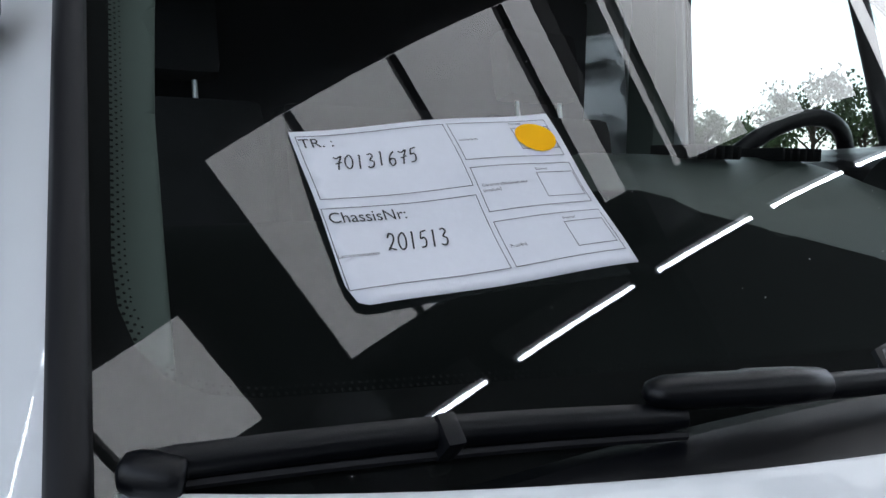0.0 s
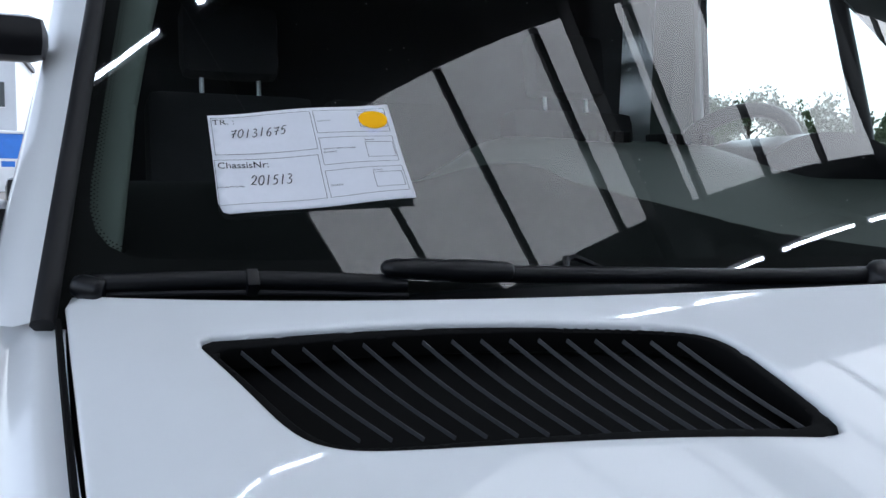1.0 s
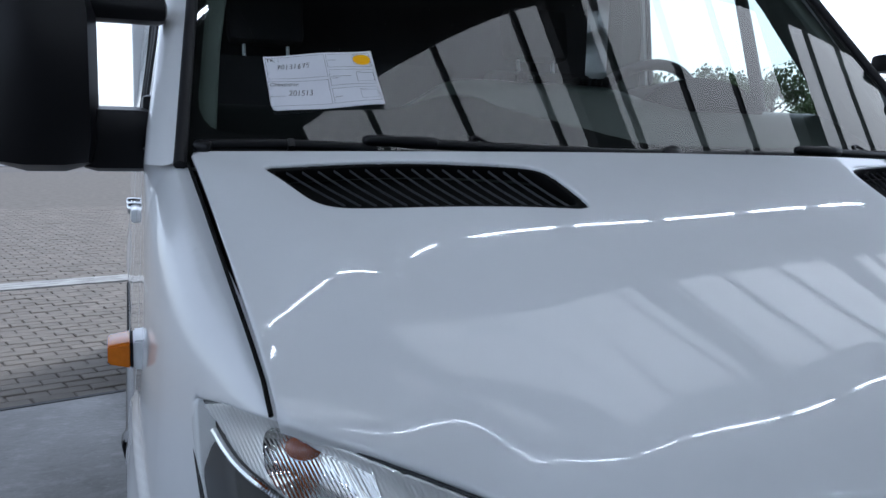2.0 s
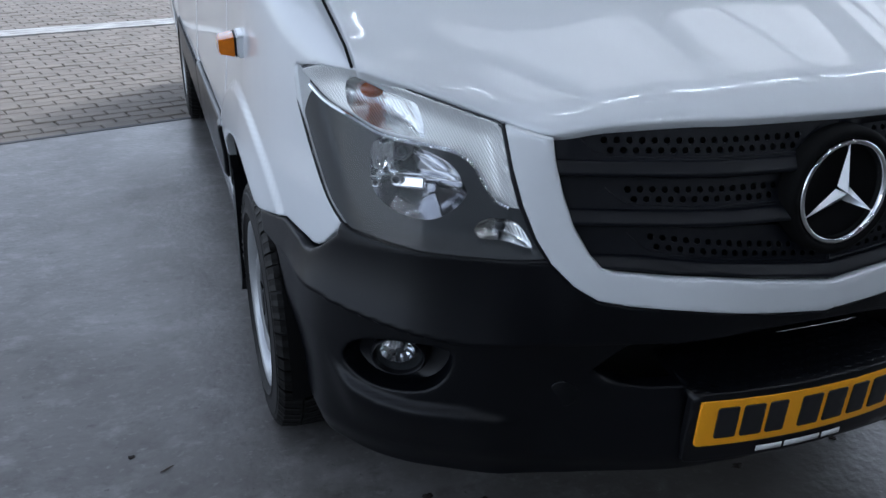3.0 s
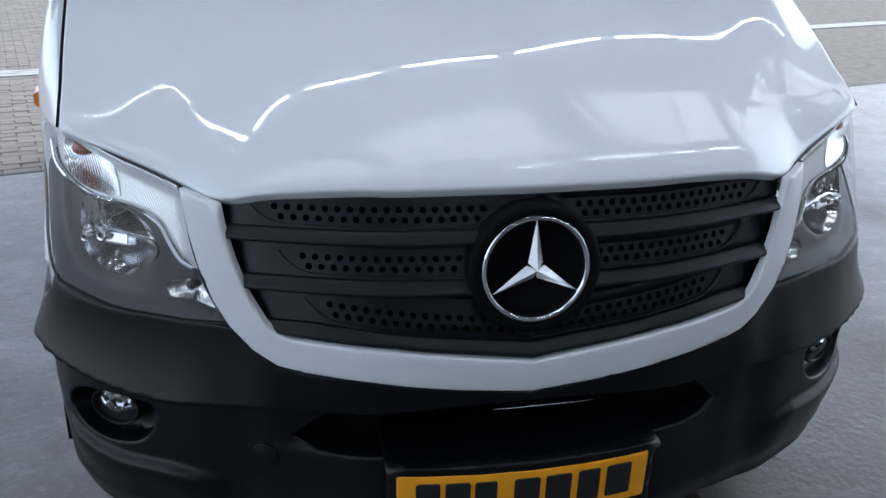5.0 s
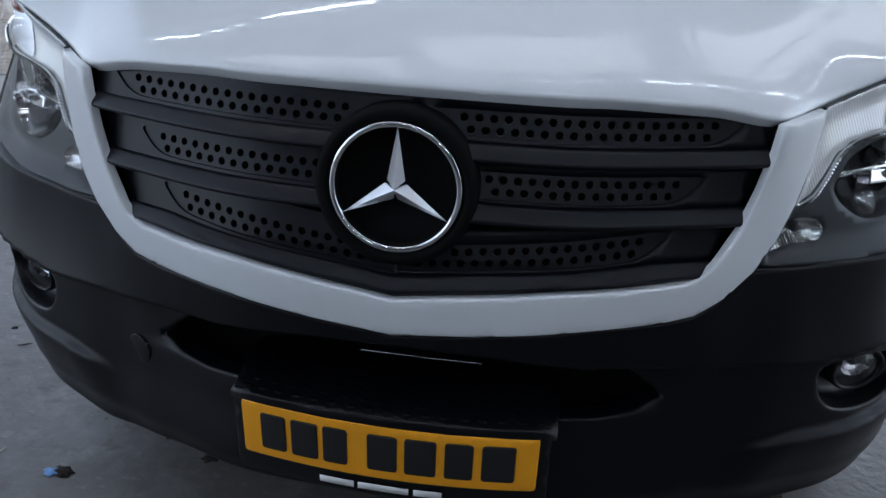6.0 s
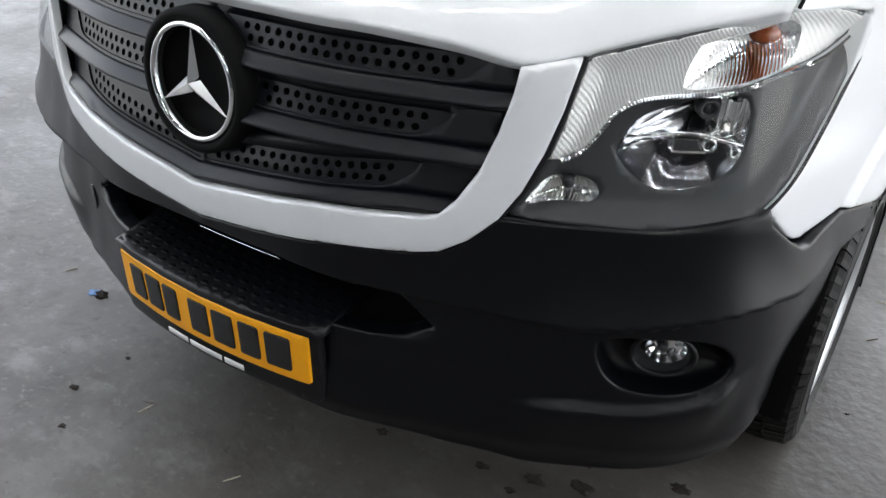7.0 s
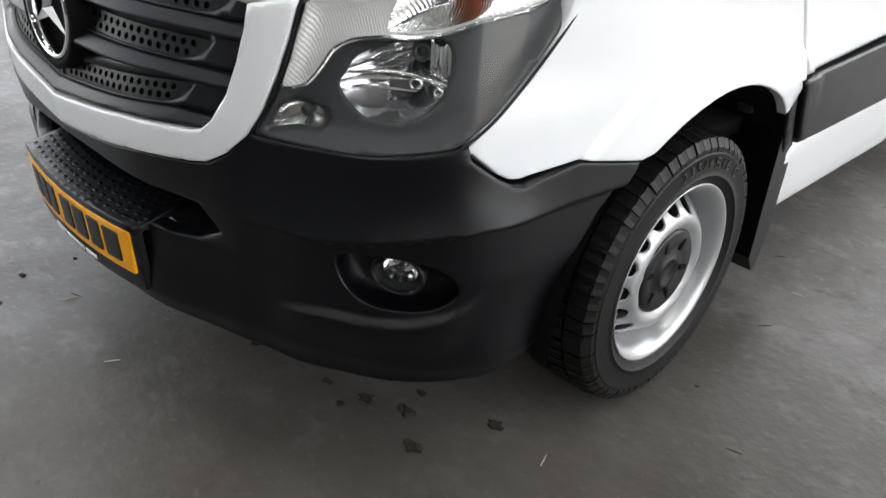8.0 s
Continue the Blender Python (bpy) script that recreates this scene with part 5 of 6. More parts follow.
# door mirrors
for side in (1, -1):
    bm = bmesh.new()
    box(bm, (1.025, 1.06, 1.325), (1.205, 1.20, 1.66), bevel=0.058)
    mirror = part("door_mirror", sided(bm, side), SATIN, van, "black door mirror on a short arm")
    part("arm", sided(boxes(((0.925, 1.10, 1.325), (1.06, 1.20, 1.445)), bevel=0.03), side), SATIN, mirror)
    part("upper_arm", sided(boxes(((0.90, 1.13, 1.60), (1.06, 1.19, 1.65)), bevel=0.018), side), SATIN, mirror)
    part("mount", sided(boxes(((0.905, 1.17, 1.34), (0.95, 1.30, 1.47)), bevel=0.012), side), SATIN, mirror)
    part("mirror_glass", sided(boxes(((1.04, 1.198, 1.345), (1.19, 1.203, 1.64))), side), MIRROR, mirror)

# side repeater lamps on the wings
for side in (1, -1):
    ZR = 1.03
    x0 = side_x(.94, ZR) - 0.012
    prof = lambda g, x: [(x, .90 - g, ZR - .024 - g), (x, .985 + g, ZR - .024 - g), (x, .985 + g, ZR + .022 + g), (x, .945, ZR + .034 + g), (x, .90 - g, ZR + .022 + g)]

    def block(x1, x2, g1, g2):
        bm = bmesh.new()
        a, b = [bm.verts.new(p) for p in prof(g1, x1)], [bm.verts.new(p) for p in prof(g2, x2)]
        bm.faces.new(a[::-1])
        bm.faces.new(b)
        for k in range(5):
            bm.faces.new((a[k], a[(k + 1) % 5], b[(k + 1) % 5], b[k]))
        bmesh.ops.recalc_face_normals(bm, faces=bm.faces[:])
        bmesh.ops.bevel(bm, geom=bm.edges[:], offset=0.003, segments=2, affect="EDGES")
        return sided(bm, side)
    rep = part("side_repeater", block(x0 - 0.01, x0 + 0.026, 0.004, 0.001), PAINT, van, "amber side indicator on a white base")
    part("gasket", block(x0 + 0.024, x0 + 0.031, 0.0, 0.0), SEAL, rep)
    part("amber_lens", block(x0 + 0.029, x0 + 0.066, -0.001, -0.008), AMBER, rep)

# wipers
def wiper(x_end, x_mid, x_pivot):
    """A flat blade with an end cap and a clip, a joint that hooks over its middle, and the arm to the pivot."""
    base = lambda x, up, out: screen_at(x, 1.366 + 0.006 * abs(x) + up, out)
    go = 1 if x_pivot > x_end else -1
    stop = x_mid + 0.02 * go
    bm = bmesh.new()
    ring_sweep(bm, [base(x_end + (stop - x_end) * k / 14, 0.002 + 0.004 * math.sin(math.pi * k / 14), 0.010) for k in range(15)], [0.006] + [0.0078] * 13 + [0.006], 8, squash=1.15)
    w = part("wiper", bm, PLASTIC, van, "black windscreen wiper lying along the glass")
    bm = bmesh.new()
    ring_sweep(bm, [base(x_end + (stop - x_end) * k / 14, -0.004 + 0.003 * math.sin(math.pi * k / 14), 0.004) for k in range(15)], 0.0028, 6)
    part("rubber_lip", bm, SEAL, w)
    bm = bmesh.new()
    ring_sweep(bm, [base(x_end + go * q, 0.001 - 0.2 * q, 0.010) for q in (-0.004, -0.002, 0.004, 0.018, 0.022, 0.024)], [0.003, 0.008, 0.0105, 0.0112, 0.0105, 0.0085], 10, squash=1.1)
    part("end_cap", bm, PLASTIC, w)
    part("clip", boxes(((-0.006, -0.010, -0.010), (0.006, 0.010, 0.010)), m=Matrix.Translation(base(x_end * 0.45 + x_mid * 0.55, 0.004, 0.010)) @ Matrix.Rotation(radians(45), 4, "X"), bevel=0.003), PLASTIC, w)
    bm = bmesh.new()
    ring_sweep(bm, [base(x_mid + go * q, 0.011 - 0.03 * max(0, q), 0.020) for q in (-0.004, 0.0, 0.008, 0.03, 0.06, 0.066, 0.10, 0.122, 0.126)], [0.004, 0.009, 0.0115, 0.0125, 0.0125, 0.0138, 0.0135, 0.012, 0.008], 10, squash=0.85)
    part("joint", bm, PLASTIC, w)
    bm = bmesh.new()
    start = x_mid + 0.10 * go
    ring_sweep(bm, [base(start + (x_pivot - start) * k / 8, 0.006 - 0.004 * k / 8, 0.020 - 0.001 * k) for k in range(9)], [0.0085, 0.009, 0.009, 0.009, 0.0085, 0.0085, 0.009, 0.0105, 0.012], 8)
    part("arm", bm, PLASTIC, w)
    bm = bmesh.new()
    ring_sweep(bm, [base(x_mid + go * q, up, 0.018) for q, up in ((0.185, 0.010), (0.19, 0.020), (0.20, 0.022), (0.225, 0.012))], [0.003, 0.0045, 0.004, 0.002], 6)
    part("washer_jet", bm, PLASTIC, w)
    part("pivot", lathe(bmesh.new(), [(0.022, -0.02), (0.022, 0.012), (0.016, 0.02), (0, 0.021)], Matrix.Translation(base(x_pivot, -0.005, 0.015)) @ Matrix.Rotation(radians(40), 4, "X"), 18), SATIN, w)


wiper(-0.868, -0.592, -0.01)
wiper(0.02, 0.32, 0.80)

# ---------- cab interior ----------
def dash_z(x, y):
    z = 1.335 + 0.125 * ease((y - 0.90) / 0.42)
    z += 0.082 * (ease((x + 0.42) / 0.2) - 0.6 * ease((x - 0.1) / 0.3)) * ease((y - 0.98) / 0.34)
    return z - 0.5 * max(0, y - 1.40) ** 1.0


dash_loop = [(-.84, .985), (-.5, .90), (0, .865), (.5, .90), (.84, .985), (.84, 1.36), (.62, 1.46), (.2, 1.46), (0, 1.42), (-.3, 1.36), (-.84, 1.34)]
dash = part("dashboard", sheet([dash_loop], 0.04, lambda x, y, l: Vector((x, y, dash_z(x, y) + l)), 0.015, 0.3), FROSTED, van, "grey plastic dashboard with air vents")
# added sheet that puts shade over the dashboard's front and passenger side
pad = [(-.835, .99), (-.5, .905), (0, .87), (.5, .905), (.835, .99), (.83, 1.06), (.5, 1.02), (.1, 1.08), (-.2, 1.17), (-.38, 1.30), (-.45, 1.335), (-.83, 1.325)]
part("demister_panel", sheet([pad], 0.04, lambda x, y, l: Vector((x, y, dash_z(x, y) + l + 0.003)), 0.002, 0.004), SHADED_DASH, dash, "near-black sheet standing in for the shaded front of the dashboard")
for x0 in (-.12, .05):
    part("air_vent", boxes(*[((x0 + k * 0.016, 1.26, dash_z(x0, 1.3) - 0.004), (x0 + 0.006 + k * 0.016, 1.34, dash_z(x0, 1.3) + 0.014)) for k in range(6)], bevel=0.002), BLACK, dash)
tray = round_corners([(-.36, 1.06), (.1, 1.04), (.11, 1.068), (-.35, 1.09)], 0.01, 3)
on_dash = lambda lift: (lambda x, y, l: Vector((x, y, dash_z(x, y) + l + lift)))
part("storage_tray", sheet([tray], 0.03, on_dash(0.0015), 0.001, 0.002), SATIN, dash)
bm = bmesh.new()
cols = [(.42 + .2 * math.cos(a), 1.335 + 0.0 * a, 1.465 + .105 * math.sin(a)) for a in [radians(q) for q in range(0, 181, 12)]]
r1 = [bm.verts.new((x, 1.26, z)) for x, y, z in cols]
r2 = [bm.verts.new((x, 1.46, z - 0.01)) for x, y, z in cols]
for k in range(len(cols) - 1):
    bm.faces.new((r1[k], r1[k + 1], r2[k + 1], r2[k]))
bm.faces.new(r1)
part("instrument_hood", bm, SATIN, dash)
wheel_m = Matrix.Translation((0.43, 1.58, 1.455)) @ Matrix.Rotation(radians(32), 4, "X")
bm = bmesh.new()
ring_sweep(bm, [wheel_m @ Vector((0.195 * math.cos(k * math.tau / 40), 0, 0.195 * math.sin(k * math.tau / 40))) for k in range(40)], 0.016, 10, closed=True)
rim = part("steering_wheel", bm, SATIN, van, "black steering wheel")
for a in (0, 180, 270):
    q = radians(a)
    bm = bmesh.new()
    ring_sweep(bm, [wheel_m @ Vector((r * math.cos(q), 0.015 - 0.06 * r, r * math.sin(q))) for r in (0.04, 0.11, 0.19)], [0.03, 0.018, 0.014], 8)
    part("spoke", bm, SATIN, rim)
part("airbag", boxes(((-0.075, -0.01, -0.06), (0.075, 0.04, 0.055)), m=wheel_m, bevel=0.02), SATIN, rim)
for x in (-.52, -.05, .52):
    seat = part("seat", boxes(((x - .23, 1.84, .92), (x + .23, 2.32, 1.08)), bevel=0.04), CLOTH, van, "dark cloth cab seat")
    lean = Matrix.Translation((x, 2.275, 1.02)) @ Matrix.Rotation(radians(-12), 4, "X")
    part("backrest", boxes(((-.22, -.06, 0), (.22, .06, .655)), m=lean, bevel=0.045), CLOTH, seat)
    if abs(x) > .3:
        part("headrest", boxes(((-.13, -.05, .70), (.13, .045, .90)), m=lean, bevel=0.035), CLOTH, seat)
        for q in (-.075, .075):
            bm = bmesh.new()
            ring_sweep(bm, [lean @ Vector((q, 0, h)) for h in (.62, .68, .74)], 0.0065, 10)
            part("headrest_post", bm, BRUSHED, seat, "chrome headrest post")
part("partition", boxes(((-.86, 2.62, .6), (.86, 2.66, 2.3))), DARK_PANEL, van, "dark partition behind the cab seats")
part("cab_floor", boxes(((-.86, .95, .55), (.86, 2.62, .6))), BLACK, van)
part("headlining", boxes(((-.78, 1.68, 2.10), (.78, 2.62, 2.14)), bevel=0.01), LINING, van)
for side in (1, -1):
    part("pillar_trim", sided(sheet([[(1.0, 1.30), (1.29, 1.30), (1.295, 1.385), (1.36, 1.58), (1.54, 1.81), (1.69, 1.97), (1.79, 2.06), (1.80, 2.14), (1.66, 2.10), (1.33, 1.79), (1.14, 1.58)]], 0.08, lambda y, z, l: Vector((side_x(2.0, z) - 0.055, y, z)), 0.0, 0.012), side), LINING, van)
    part("door_card", sided(boxes(((.86, 1.3, .62), (.90, 2.33, 1.36)), bevel=0.01), side), FROSTED, van)
    part("post_trim", sided(boxes(((.80, 2.25, .62), (.89, 2.36, 2.1)), bevel=0.01), side), LINING, van)

# ---------- paper behind the windscreen ----------
PAPER_CORNERS = [Vector(c) for c in ((-0.736, 1.058, 1.541), (-0.5305, 1.038, 1.560), (-0.5395, 0.937, 1.455), (-0.7375, 0.9555, 1.437))]
p_right = (PAPER_CORNERS[1] - PAPER_CORNERS[0] + PAPER_CORNERS[2] - PAPER_CORNERS[3]).normalized()
p_up = (PAPER_CORNERS[0] - PAPER_CORNERS[3] + PAPER_CORNERS[1] - PAPER_CORNERS[2]).normalized()
p_up = (p_up - p_right * p_up.dot(p_right)).normalized()
p_out = p_right.cross(p_up)
PAPER_M = Matrix.Translation(sum(PAPER_CORNERS, Vector()) / 4 + p_out * 0.0065) @ Matrix((p_right, p_up, p_out)).transposed().to_4x4()
PW, PH = 0.2045, 0.147


def paper_at(a, b, lift=0.0):
    """A point of the sheet, with its slight waves and a turned-up corner."""
    wav = 0.0016 * math.sin(a * 38 + b * 20) + 0.0012 * math.sin(b * 55 - a * 12)
    return PAPER_M @ Vector((a, b, lift + wav - 0.002))


sheet_loop = [(-PW / 2 + .010, -PH / 2), (-PW / 2 + .004, -PH / 2 + .003), (-PW / 2, -PH / 2 + .016), (-PW / 2, PH / 2), (PW / 2, PH / 2 + .002), (PW / 2, -PH / 2)]
notice = thing("paper_notice", PAPER_M.translation, "white paper form with handwritten numbers and a yellow dot", "paper")
part("sheet_of_paper", sheet([sheet_loop[::-1]], 0.012, paper_at, 0.0, 0.0004), PAPER, notice, smooth=True)


def rule_box(x0, y0, x1, y1, w=0.0005):
    """A thin printed frame."""
    outer = [(x0, y0), (x1, y0), (x1, y1), (x0, y1)]
    inn = [(x0 + w, y0 + w), (x1 - w, y0 + w), (x1 - w, y1 - w), (x0 + w, y1 - w)]
    part("printed_frame", sheet([outer, inn], 0.012, lambda a, b, l: paper_at(a, b, l + 0.0006)), INK, notice)


def say(text, a, b, size, slant=0.0, thick=0.0):
    lettering(text, size, INK, notice, lambda c: paper_at(a + c.x + slant * c.y, b + c.y, 0.0007), "writing", thick, "LEFT")


X0, Y0 = -PW / 2, -PH / 2
rule_box(X0 + .003, Y0 + .0815, X0 + .112, Y0 + .142)
rule_box(X0 + .001, Y0 + .0115, X0 + .111, Y0 + .074)
rule_box(X0 + .115, Y0 + .104, X0 + .1985, Y0 + .142)
rule_box(X0 + .115, Y0 + .0585, X0 + .199, Y0 + .097)
rule_box(X0 + .1145, Y0 + .0115, X0 + .200, Y0 + .0505)
for yb in (.1115, .0658, .0192):
    rule_box(X0 + .1655, Y0 + yb, X0 + .1975, Y0 + yb + .0228)
say("TR. :", X0 + .004, Y0 + .1345, .0125)
say("ChassisNr:", X0 + .0035, Y0 + .0655, .0122)
say("Last six characters", X0 + .0015, Y0 + .0366, .0036)
say("Inchecken", X0 + .118, Y0 + .1238, .0036, thick=0.0001)
say("Controle chassisnummer", X0 + .118, Y0 + .0806, .0036)
say("(leesbaar)", X0 + .1175, Y0 + .0762, .0036)
say("Proefrit", X0 + .1177, Y0 + .0285, .0040)
for yb in (.139, .0916, .0452):
    say("Gereed", X0 + .166, Y0 + yb, .0034)
# handwritten figures as single pen strokes
FIGURES = {
    "0": [[(.45, 1), (.15, .75), (.1, .3), (.35, 0), (.65, .15), (.75, .6), (.6, .95), (.45, 1)]],
    "1": [[(.35, .95), (.42, 1), (.38, .5), (.35, 0)]],
    "2": [[(.1, .75), (.3, 1), (.6, .9), (.6, .6), (.3, .25), (.1, .05), (.3, .12), (.75, .02)]],
    "3": [[(.15, .95), (.45, 1), (.6, .8), (.35, .55), (.65, .4), (.6, .1), (.3, 0), (.1, .1)]],
    "5": [[(.3, .95), (.2, .55), (.5, .6), (.65, .35), (.5, .05), (.15, .02)], [(.3, .95), (.75, 1)]],
    "6": [[(.6, 1), (.25, .7), (.12, .3), (.3, 0), (.6, .1), (.62, .4), (.35, .5), (.15, .35)]],
    "7": [[(.05, .95), (.35, .85), (.75, 1), (.5, .5), (.4, 0)], [(.2, .45), (.75, .55)]],
}


def figure(ch, a, b, high, wide, pen=0.00058):
    """One handwritten figure: flat ribbons of ink along its strokes."""
    bm = bmesh.new()
    for stroke in FIGURES[ch]:
        run = [Vector(p) for p in smooth_loop(stroke, 5, False)]
        run = [Vector((a + p.x * wide + 0.18 * p.y * high, b + p.y * high)) for p in run]
        pairs = []
        for k, p in enumerate(run):
            d = (run[min(k + 1, len(run) - 1)] - run[max(k - 1, 0)]).normalized()
            n = Vector((-d.y, d.x)) * pen
            pairs.append([bm.verts.new(paper_at(*(p + n * q), 0.0008)) for q in (-1, 1)])
        for p, q in zip(pairs, pairs[1:]):
            bm.faces.new((p[0], p[1], q[1], q[0]))
    part("handwriting", bm, INK, notice, smooth=False)


for k, ch in enumerate("70131675"):
    figure(ch, X0 + .0205 + .0077 * k, Y0 + .1076 + .0006 * math.sin(k * 2), .0130, .0080)
for k, ch in enumerate("201513"):
    figure(ch, X0 + .0347 + .0074 * k, Y0 + .0375 + .0005 * math.sin(k * 3), .0132, .0080)
dot = [(X0 + .182 + .0168 * math.cos(k * math.tau / 28), Y0 + .1232 + .0148 * math.sin(k * math.tau / 28)) for k in range(28)]
part("yellow_dot", sheet([dot], 0.006, lambda a, b, l: paper_at(a, b, l + 0.0011)), STICKER, notice, "round yellow sticker")


# ---------- yard outside ----------
def hv(u, v, z=0.0):
    return U * u + V * v + Vector((0, 0, z))


hall_box("pavement", (-18, EDGE_V, -0.2), (22, 30, -0.012), JOINT, "sandy bed of the brick paving", "pavement")
pavement = bpy.data.objects["pavement"]
LINE_V = (7.72, 8.08)
brick = bmesh.new()
box(brick, (-0.102, -0.05, -0.06), (0.102, 0.05, 0.0))
bmesh.ops.bevel(brick, geom=[e for e in brick.edges if all(v.co.z > -0.01 for v in e.verts)], offset=0.006, segments=1, affect="EDGES")
brick_me = bpy.data.meshes.new("paver")
brick.to_mesh(brick_me)
brick.free()
brick_me.materials.append(PAVER)
rest_v, rest_f = [], []
rng = random.Random(4)
count = 0
row = 0
v = EDGE_V + 0.055
while v < 16:
    if LINE_V[0] - 0.03 < v < LINE_V[1] + 0.03:
        v += 0.106
        continue
    near = v < 6.2
    u = -9.0 + (0.104 if row % 2 else 0)
    while u < (3.0 if v < 9 else 6.0):
        tilt = Euler((rng.uniform(-.012, .012), rng.uniform(-.012, .012), HALL + rng.uniform(-.012, .012)))
        at = hv(u + rng.uniform(-.002, .002), v + rng.uniform(-.002, .002), rng.uniform(-.004, .003))
        m = Matrix.LocRotScale(at, tilt, None)
        if near and -1.6 < u < 0.9 and count < 300:
            ob = new("paver", brick_me)
            ob.parent = pavement
            ob.matrix_local = m
            count += 1
        else:
            k = len(rest_v)
            rest_v += [tuple(m @ q.co) for q in brick_me.vertices]
            rest_f += [tuple(k + i for i in p.vertices) for p in brick_me.polygons]
        u += 0.210
    v += 0.106
    row += 1
me = bpy.data.meshes.new("pavers")
me.from_pydata(rest_v, [], rest_f)
me.materials.append(PAVER)
rest = new("pavers", me)
rest.parent = pavement
tagged(rest, "grey-brown brick pavers", "", "", "stuff")
for k in range(3):
    w0 = LINE_V[0] + 0.02 + k * 0.115
    hall_box("trim", (-18, w0, -0.03), (22, w0 + 0.10, 0.004), WHITE_LINE, "worn pale kerb strip set flush in the paving", "kerb")
hall_box("trim", (-16, EDGE_V - 0.03, -0.15), (10, EDGE_V + 0.002, 0.003), STEEL_BEAM, "dark steel edge of the concrete floor", "edge strip")

# fence, huts and hall far off
fence = thing("fence", (-5, 36, 0), "white slatted yard fence", "fence")
for k in range(34):
    x = -16 + k * 0.55
    part("post", boxes(((x, 36.0, -0.05), (x + 0.07, 36.08, 1.22)), bevel=0.0), FENCE_WHITE, fence, smooth=False)
part("lower_panel", boxes(((-16, 36.1, -0.05), (2.7, 36.14, 0.9))), FENCE_WHITE, fence, smooth=False)
part("rail", boxes(((-16, 35.98, 1.12), (2.7, 36.1, 1.22))), FENCE_WHITE, fence, smooth=False)


def hut(x, y, mat, label):
    h = thing("cabin", (x, y, 0), label, "cabin", "cabins behind the fence")
    part("body", boxes(((x - .6, y - .6, -0.05), (x + .6, y + .6, 2.25)), bevel=0.04), mat, h)
    part("roof", boxes(((x - .65, y - .65, 2.25), (x + .65, y + .65, 2.38)), bevel=0.05), FENCE_WHITE, h)
    part("door", boxes(((x - .4, y - .64, 0.1), (x + .4, y - .6, 2.0)), bevel=0.01), mat, h)


hut(-4.35, 41, BLUE, "blue cabin behind the white fence")
hut(-2.9, 41, TEAL, "teal cabin behind the white fence")
hut(-1.5, 41, BLUE, "blue cabin behind the white fence")


def building(name, x0, x1, y0, y1, h, label, rows_, cols):
    b = thing(name, ((x0 + x1) / 2, (y0 + y1) / 2, 0), label, "building")
    part("wall", boxes(((x0, y0, -0.05), (x1, y1, h))), CLADDING, b, smooth=False)
    part("roof", boxes(((x0 - .2, y0 - .2, h), (x1 + .2, y1 + .2, h + .35))), WALL, b, smooth=False)
    for r in range(rows_):
        for c in range(cols):
            wx, wz = x0 + (c + .5) * (x1 - x0) / cols, 1.2 + r * 3.0
            win = part("window", boxes(((wx - .9, y0 - .06, wz), (wx + .9, y0 + .02, wz + 1.5))), DARK_GLASS, b, smooth=False)
            part("frame", boxes(((wx - .96, y0 - .09, wz - .06), (wx + .96, y0 - .03, wz)), ((wx - .03, y0 - .09, wz), (wx + .03, y0 - .03, wz + 1.5))), FENCE_WHITE, win, smooth=False)


building("office_building", -30, -5.6, 58, 72, 7.5, "white low office building with dark windows", 2, 8)


def lorry(at, turn, mat, label):
    t = thing("lorry", at, label, "lorry")
    m = Matrix.Translation(at) @ Matrix.Rotation(turn, 4, "Z")
    part("cab", boxes(((-1.2, 0, .6), (1.2, 2.1, 3.2)), m=m, bevel=0.15), mat, t)
    part("load_body", boxes(((-1.25, 2.3, 1.0), (1.25, 9.0, 3.7)), m=m, bevel=0.04), CLADDING, t)
    part("windscreen", boxes(((-1.05, -.03, 1.9), (1.05, .05, 2.8)), m=m, bevel=0.02), DARK_GLASS, t)
    for x in (-1.1, 1.1):
        for y in (1.0, 6.5, 7.8):
            part("wheel", lathe(bmesh.new(), [(0, .12), (.25, .14), (.5, .12), (.52, -.12), (0, -.12)], m @ Matrix.Translation((x, y, .47)) @ Matrix.Rotation(radians(90), 4, "Y"), 20), RUBBER, t)


lorry(Vector((36, 9, -0.05)), radians(80), BLUE, "blue lorry parked in the yard")


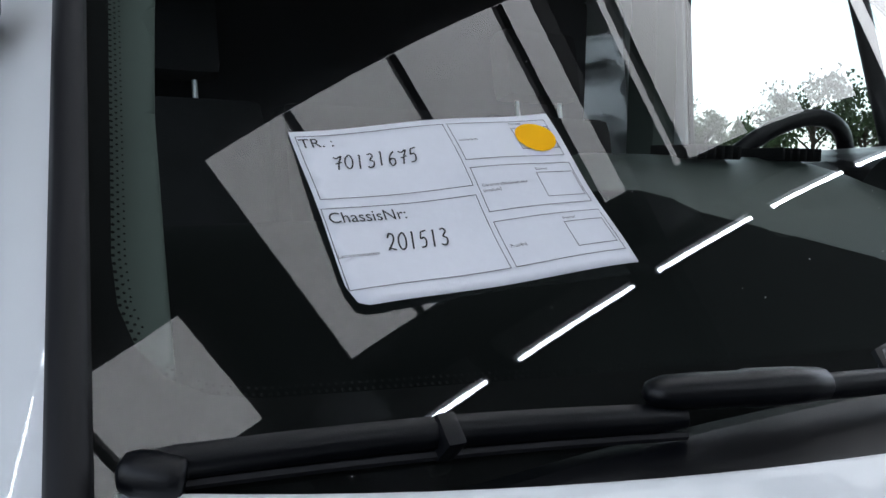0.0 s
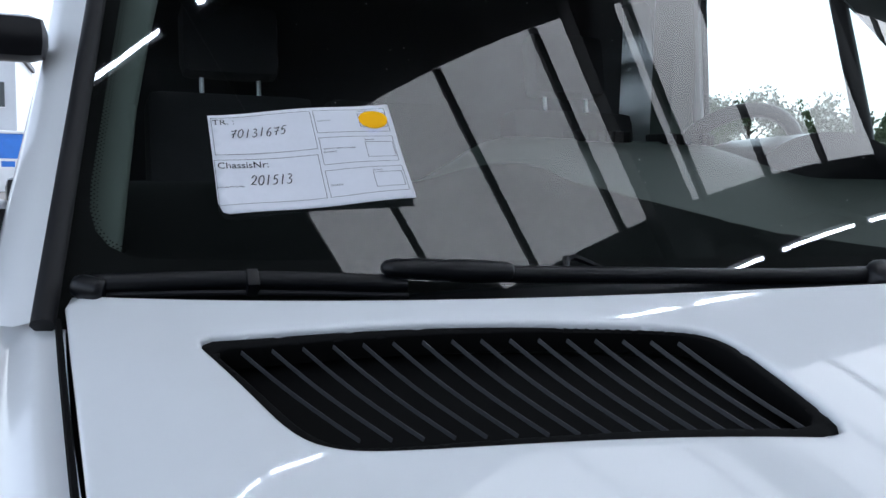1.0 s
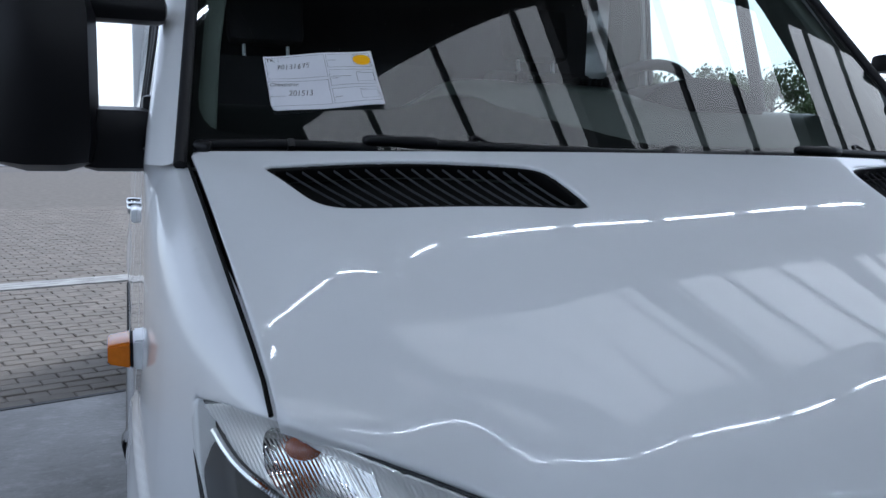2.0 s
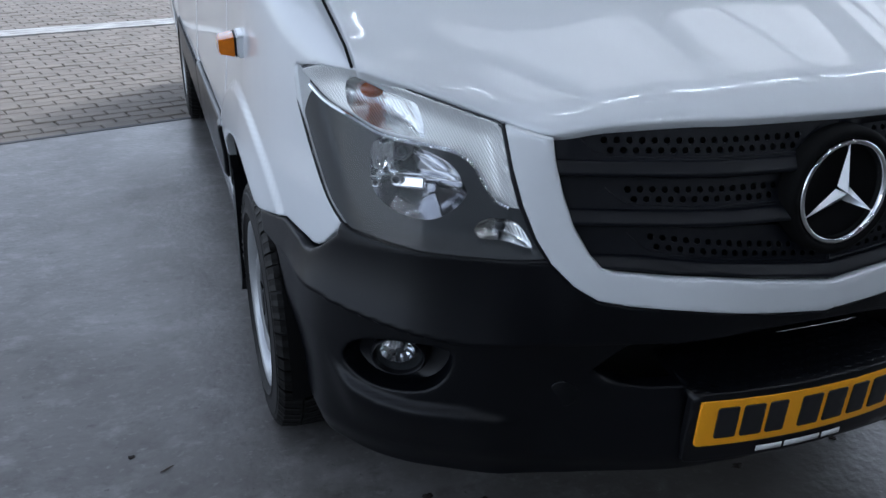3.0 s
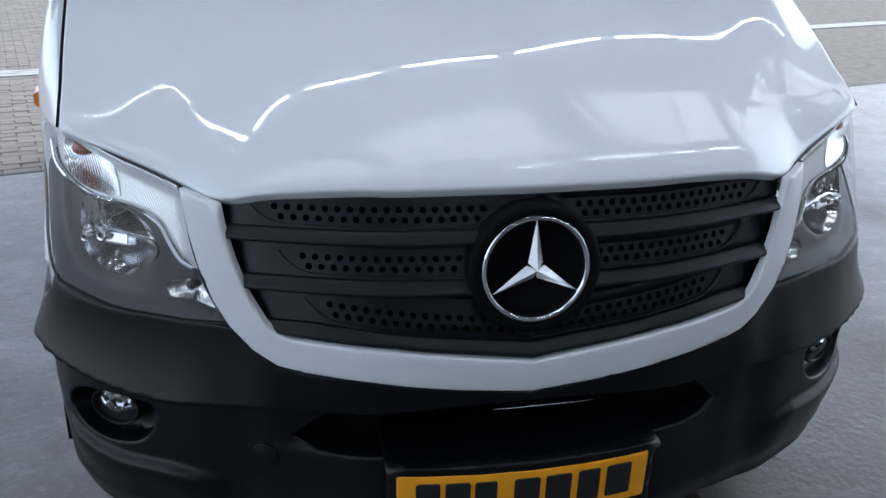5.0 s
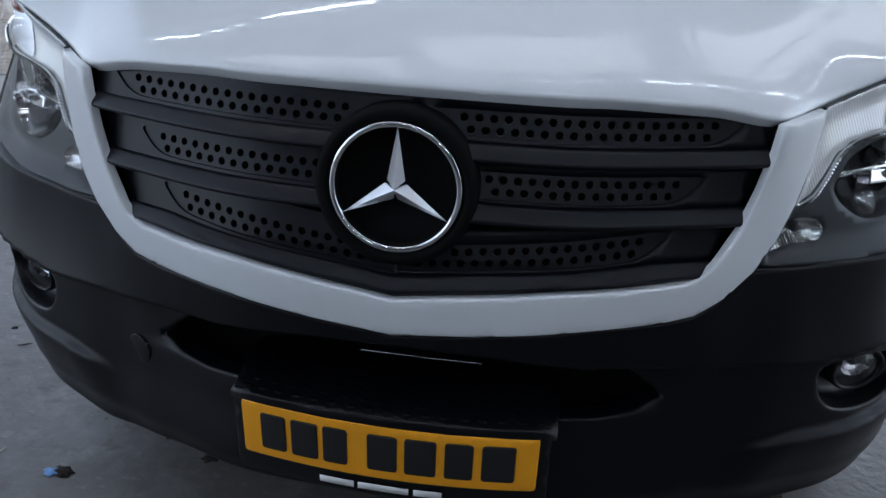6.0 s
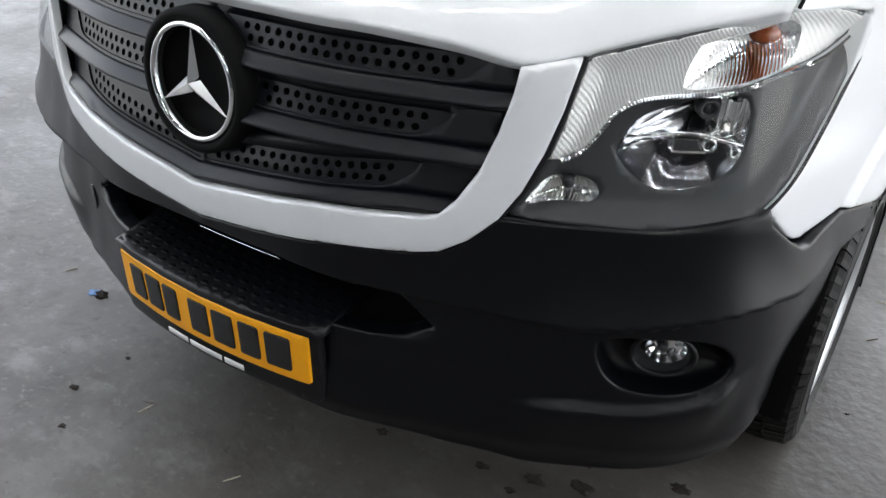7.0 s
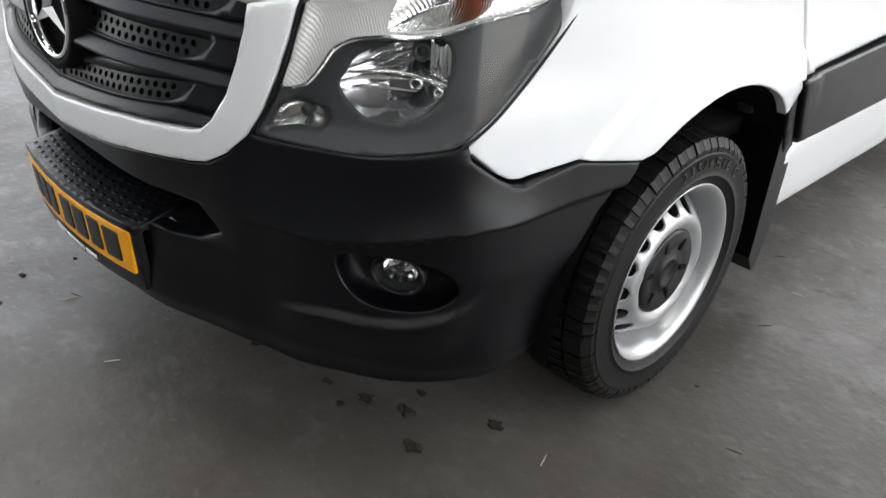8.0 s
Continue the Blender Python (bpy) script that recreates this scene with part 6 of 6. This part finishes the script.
def tree(at, height, seed, label):
    r = random.Random(seed)
    t = thing("tree", at, label, "tree", "trees beyond the yard")
    bm = bmesh.new()
    top = height * 0.55
    ring_sweep(bm, [at + Vector((0.1 * math.sin(k), 0.1 * math.cos(k), top * k / 4)) for k in range(5)], [.24, .2, .17, .13, .08], 8)
    ends = []
    for k in range(9):
        a = k * 2.4
        b = at + Vector((0, 0, top * (0.45 + 0.06 * k)))
        e = b + Vector((math.cos(a), math.sin(a), 0.8)) * height * r.uniform(.16, .28)
        ring_sweep(bm, [b, (b + e) / 2 + Vector((0, 0, .15)), e], [.09, .06, .03], 5)
        ends.append(e)
    part("trunk", bm, BARK, t)
    vs, fs = [], []
    clumps = [(e + Vector((r.gauss(0, .5), r.gauss(0, .5), r.gauss(0.2, .5))), r.uniform(.5, 1.2) * height / 8) for e in ends for _ in range(5)]
    for c, size in clumps:
        for _ in range(62):
            d = Vector((r.gauss(0, 1), r.gauss(0, 1), r.gauss(0, .8)))
            p = c + d.normalized() * size * r.uniform(.3, 1.05)
            q = Euler((r.uniform(0, 6), r.uniform(0, 6), r.uniform(0, 6))).to_matrix()
            s = r.uniform(.09, .2)
            k = len(vs)
            vs += [tuple(p + q @ Vector(w)) for w in ((-s, 0, 0), (0, -s * .6, 0), (s, 0, .05), (0, s * .6, 0))]
            fs.append((k, k + 1, k + 2, k + 3))
    me = bpy.data.meshes.new("crown")
    me.from_pydata(vs, [], fs)
    me.materials.append(LEAF)
    c = new("crown", me)
    c.parent = t
    c.matrix_parent_inverse = Matrix.Translation(at).inverted()


rt = random.Random(11)
for k in range(16):
    az = radians(28 + k * 2.9 + rt.uniform(-.8, .8))
    dist = rt.uniform(55, 72)
    tree(Vector((math.sin(az) * dist, math.cos(az) * dist, -0.05)), rt.uniform(6.2, 10.2) * (1.0 if k % 3 else 1.1), 100 + k, "leafy green tree at the edge of the yard")


# ---------- dirt on the floor ----------
def clump(x, y, size, seed, mat=DIRT, name="mud_clump", label="dark dried mud clump on the concrete floor", cat="dirt"):
    r = random.Random(seed)
    bm = bmesh.new()
    n = 14
    outer = [(size * r.uniform(.55, 1.15), k * math.tau / n) for k in range(n)]
    a = [bm.verts.new((x + q * math.cos(t), y + .7 * q * math.sin(t), 0.0015)) for q, t in outer]
    b = [bm.verts.new((x + .6 * q * math.cos(t), y + .42 * q * math.sin(t), size * r.uniform(.1, .3))) for q, t in outer]
    top = bm.verts.new((x, y, size * .25))
    for k in range(n):
        bm.faces.new((a[k], a[(k + 1) % n], b[(k + 1) % n], b[k]))
        bm.faces.new((b[k], b[(k + 1) % n], top))
    bm.faces.new(a[::-1])
    solo(name, bm, mat, label, cat, group="bits on the floor")


SPOTS = [(.72, .36, .022), (.624, .426, .026), (.526, .389, .022), (.409, .353, .016), (.799, .553, .02), (.166, .308, .015), (-.835, .279, .024), (-.527, .392, .018), (-.647, .448, .016), (.60, .50, .014), (.50, .33, .012)]
for k, (x, y, s) in enumerate(SPOTS):
    clump(x, y, s * 1.25, 20 + k)
clump(-.86, .272, .026, 77, BLUE_SCRAP, "blue_scrap", "scrap of pale blue foil on the concrete floor", "litter")


TWIGS = [(-.343, .056, 20), (-1.019, .31, 70), (1.043, 1.415, 50), (1.034, 1.638, 10), (.898, 1.807, 35), (-.337, .036, 80), (1.23, .90, 15), (-.006, 0.0, 60), (-1.25, .75, 30), (.95, .55, 110)]
for k, (x, y, turn) in enumerate(TWIGS):
    bm = bmesh.new()
    d = Vector((math.cos(radians(turn)), math.sin(radians(turn)), 0))
    ring_sweep(bm, [Vector((x, y, 0.0025)) + d * q for q in (-0.02, 0.0, 0.018)] , [0.0012, 0.0022, 0.001], 5)
    solo("twig", bm, WORN_STRAW if k % 2 else BARK, "pale dry twig on the concrete floor" if k % 2 else "brown dry twig on the concrete floor", "litter", group="twigs on the floor")
for k, (x, y, s) in enumerate([(-.539, -.016, .016), (-.532, .135, .010), (-.443, -.115, .012), (-1.337, .827, .012), (.962, .33, .014), (-.9, .9, .014), (1.3, .3, .012), (1.049, 1.037, .007)]):
    clump(x, y, s, 60 + k)
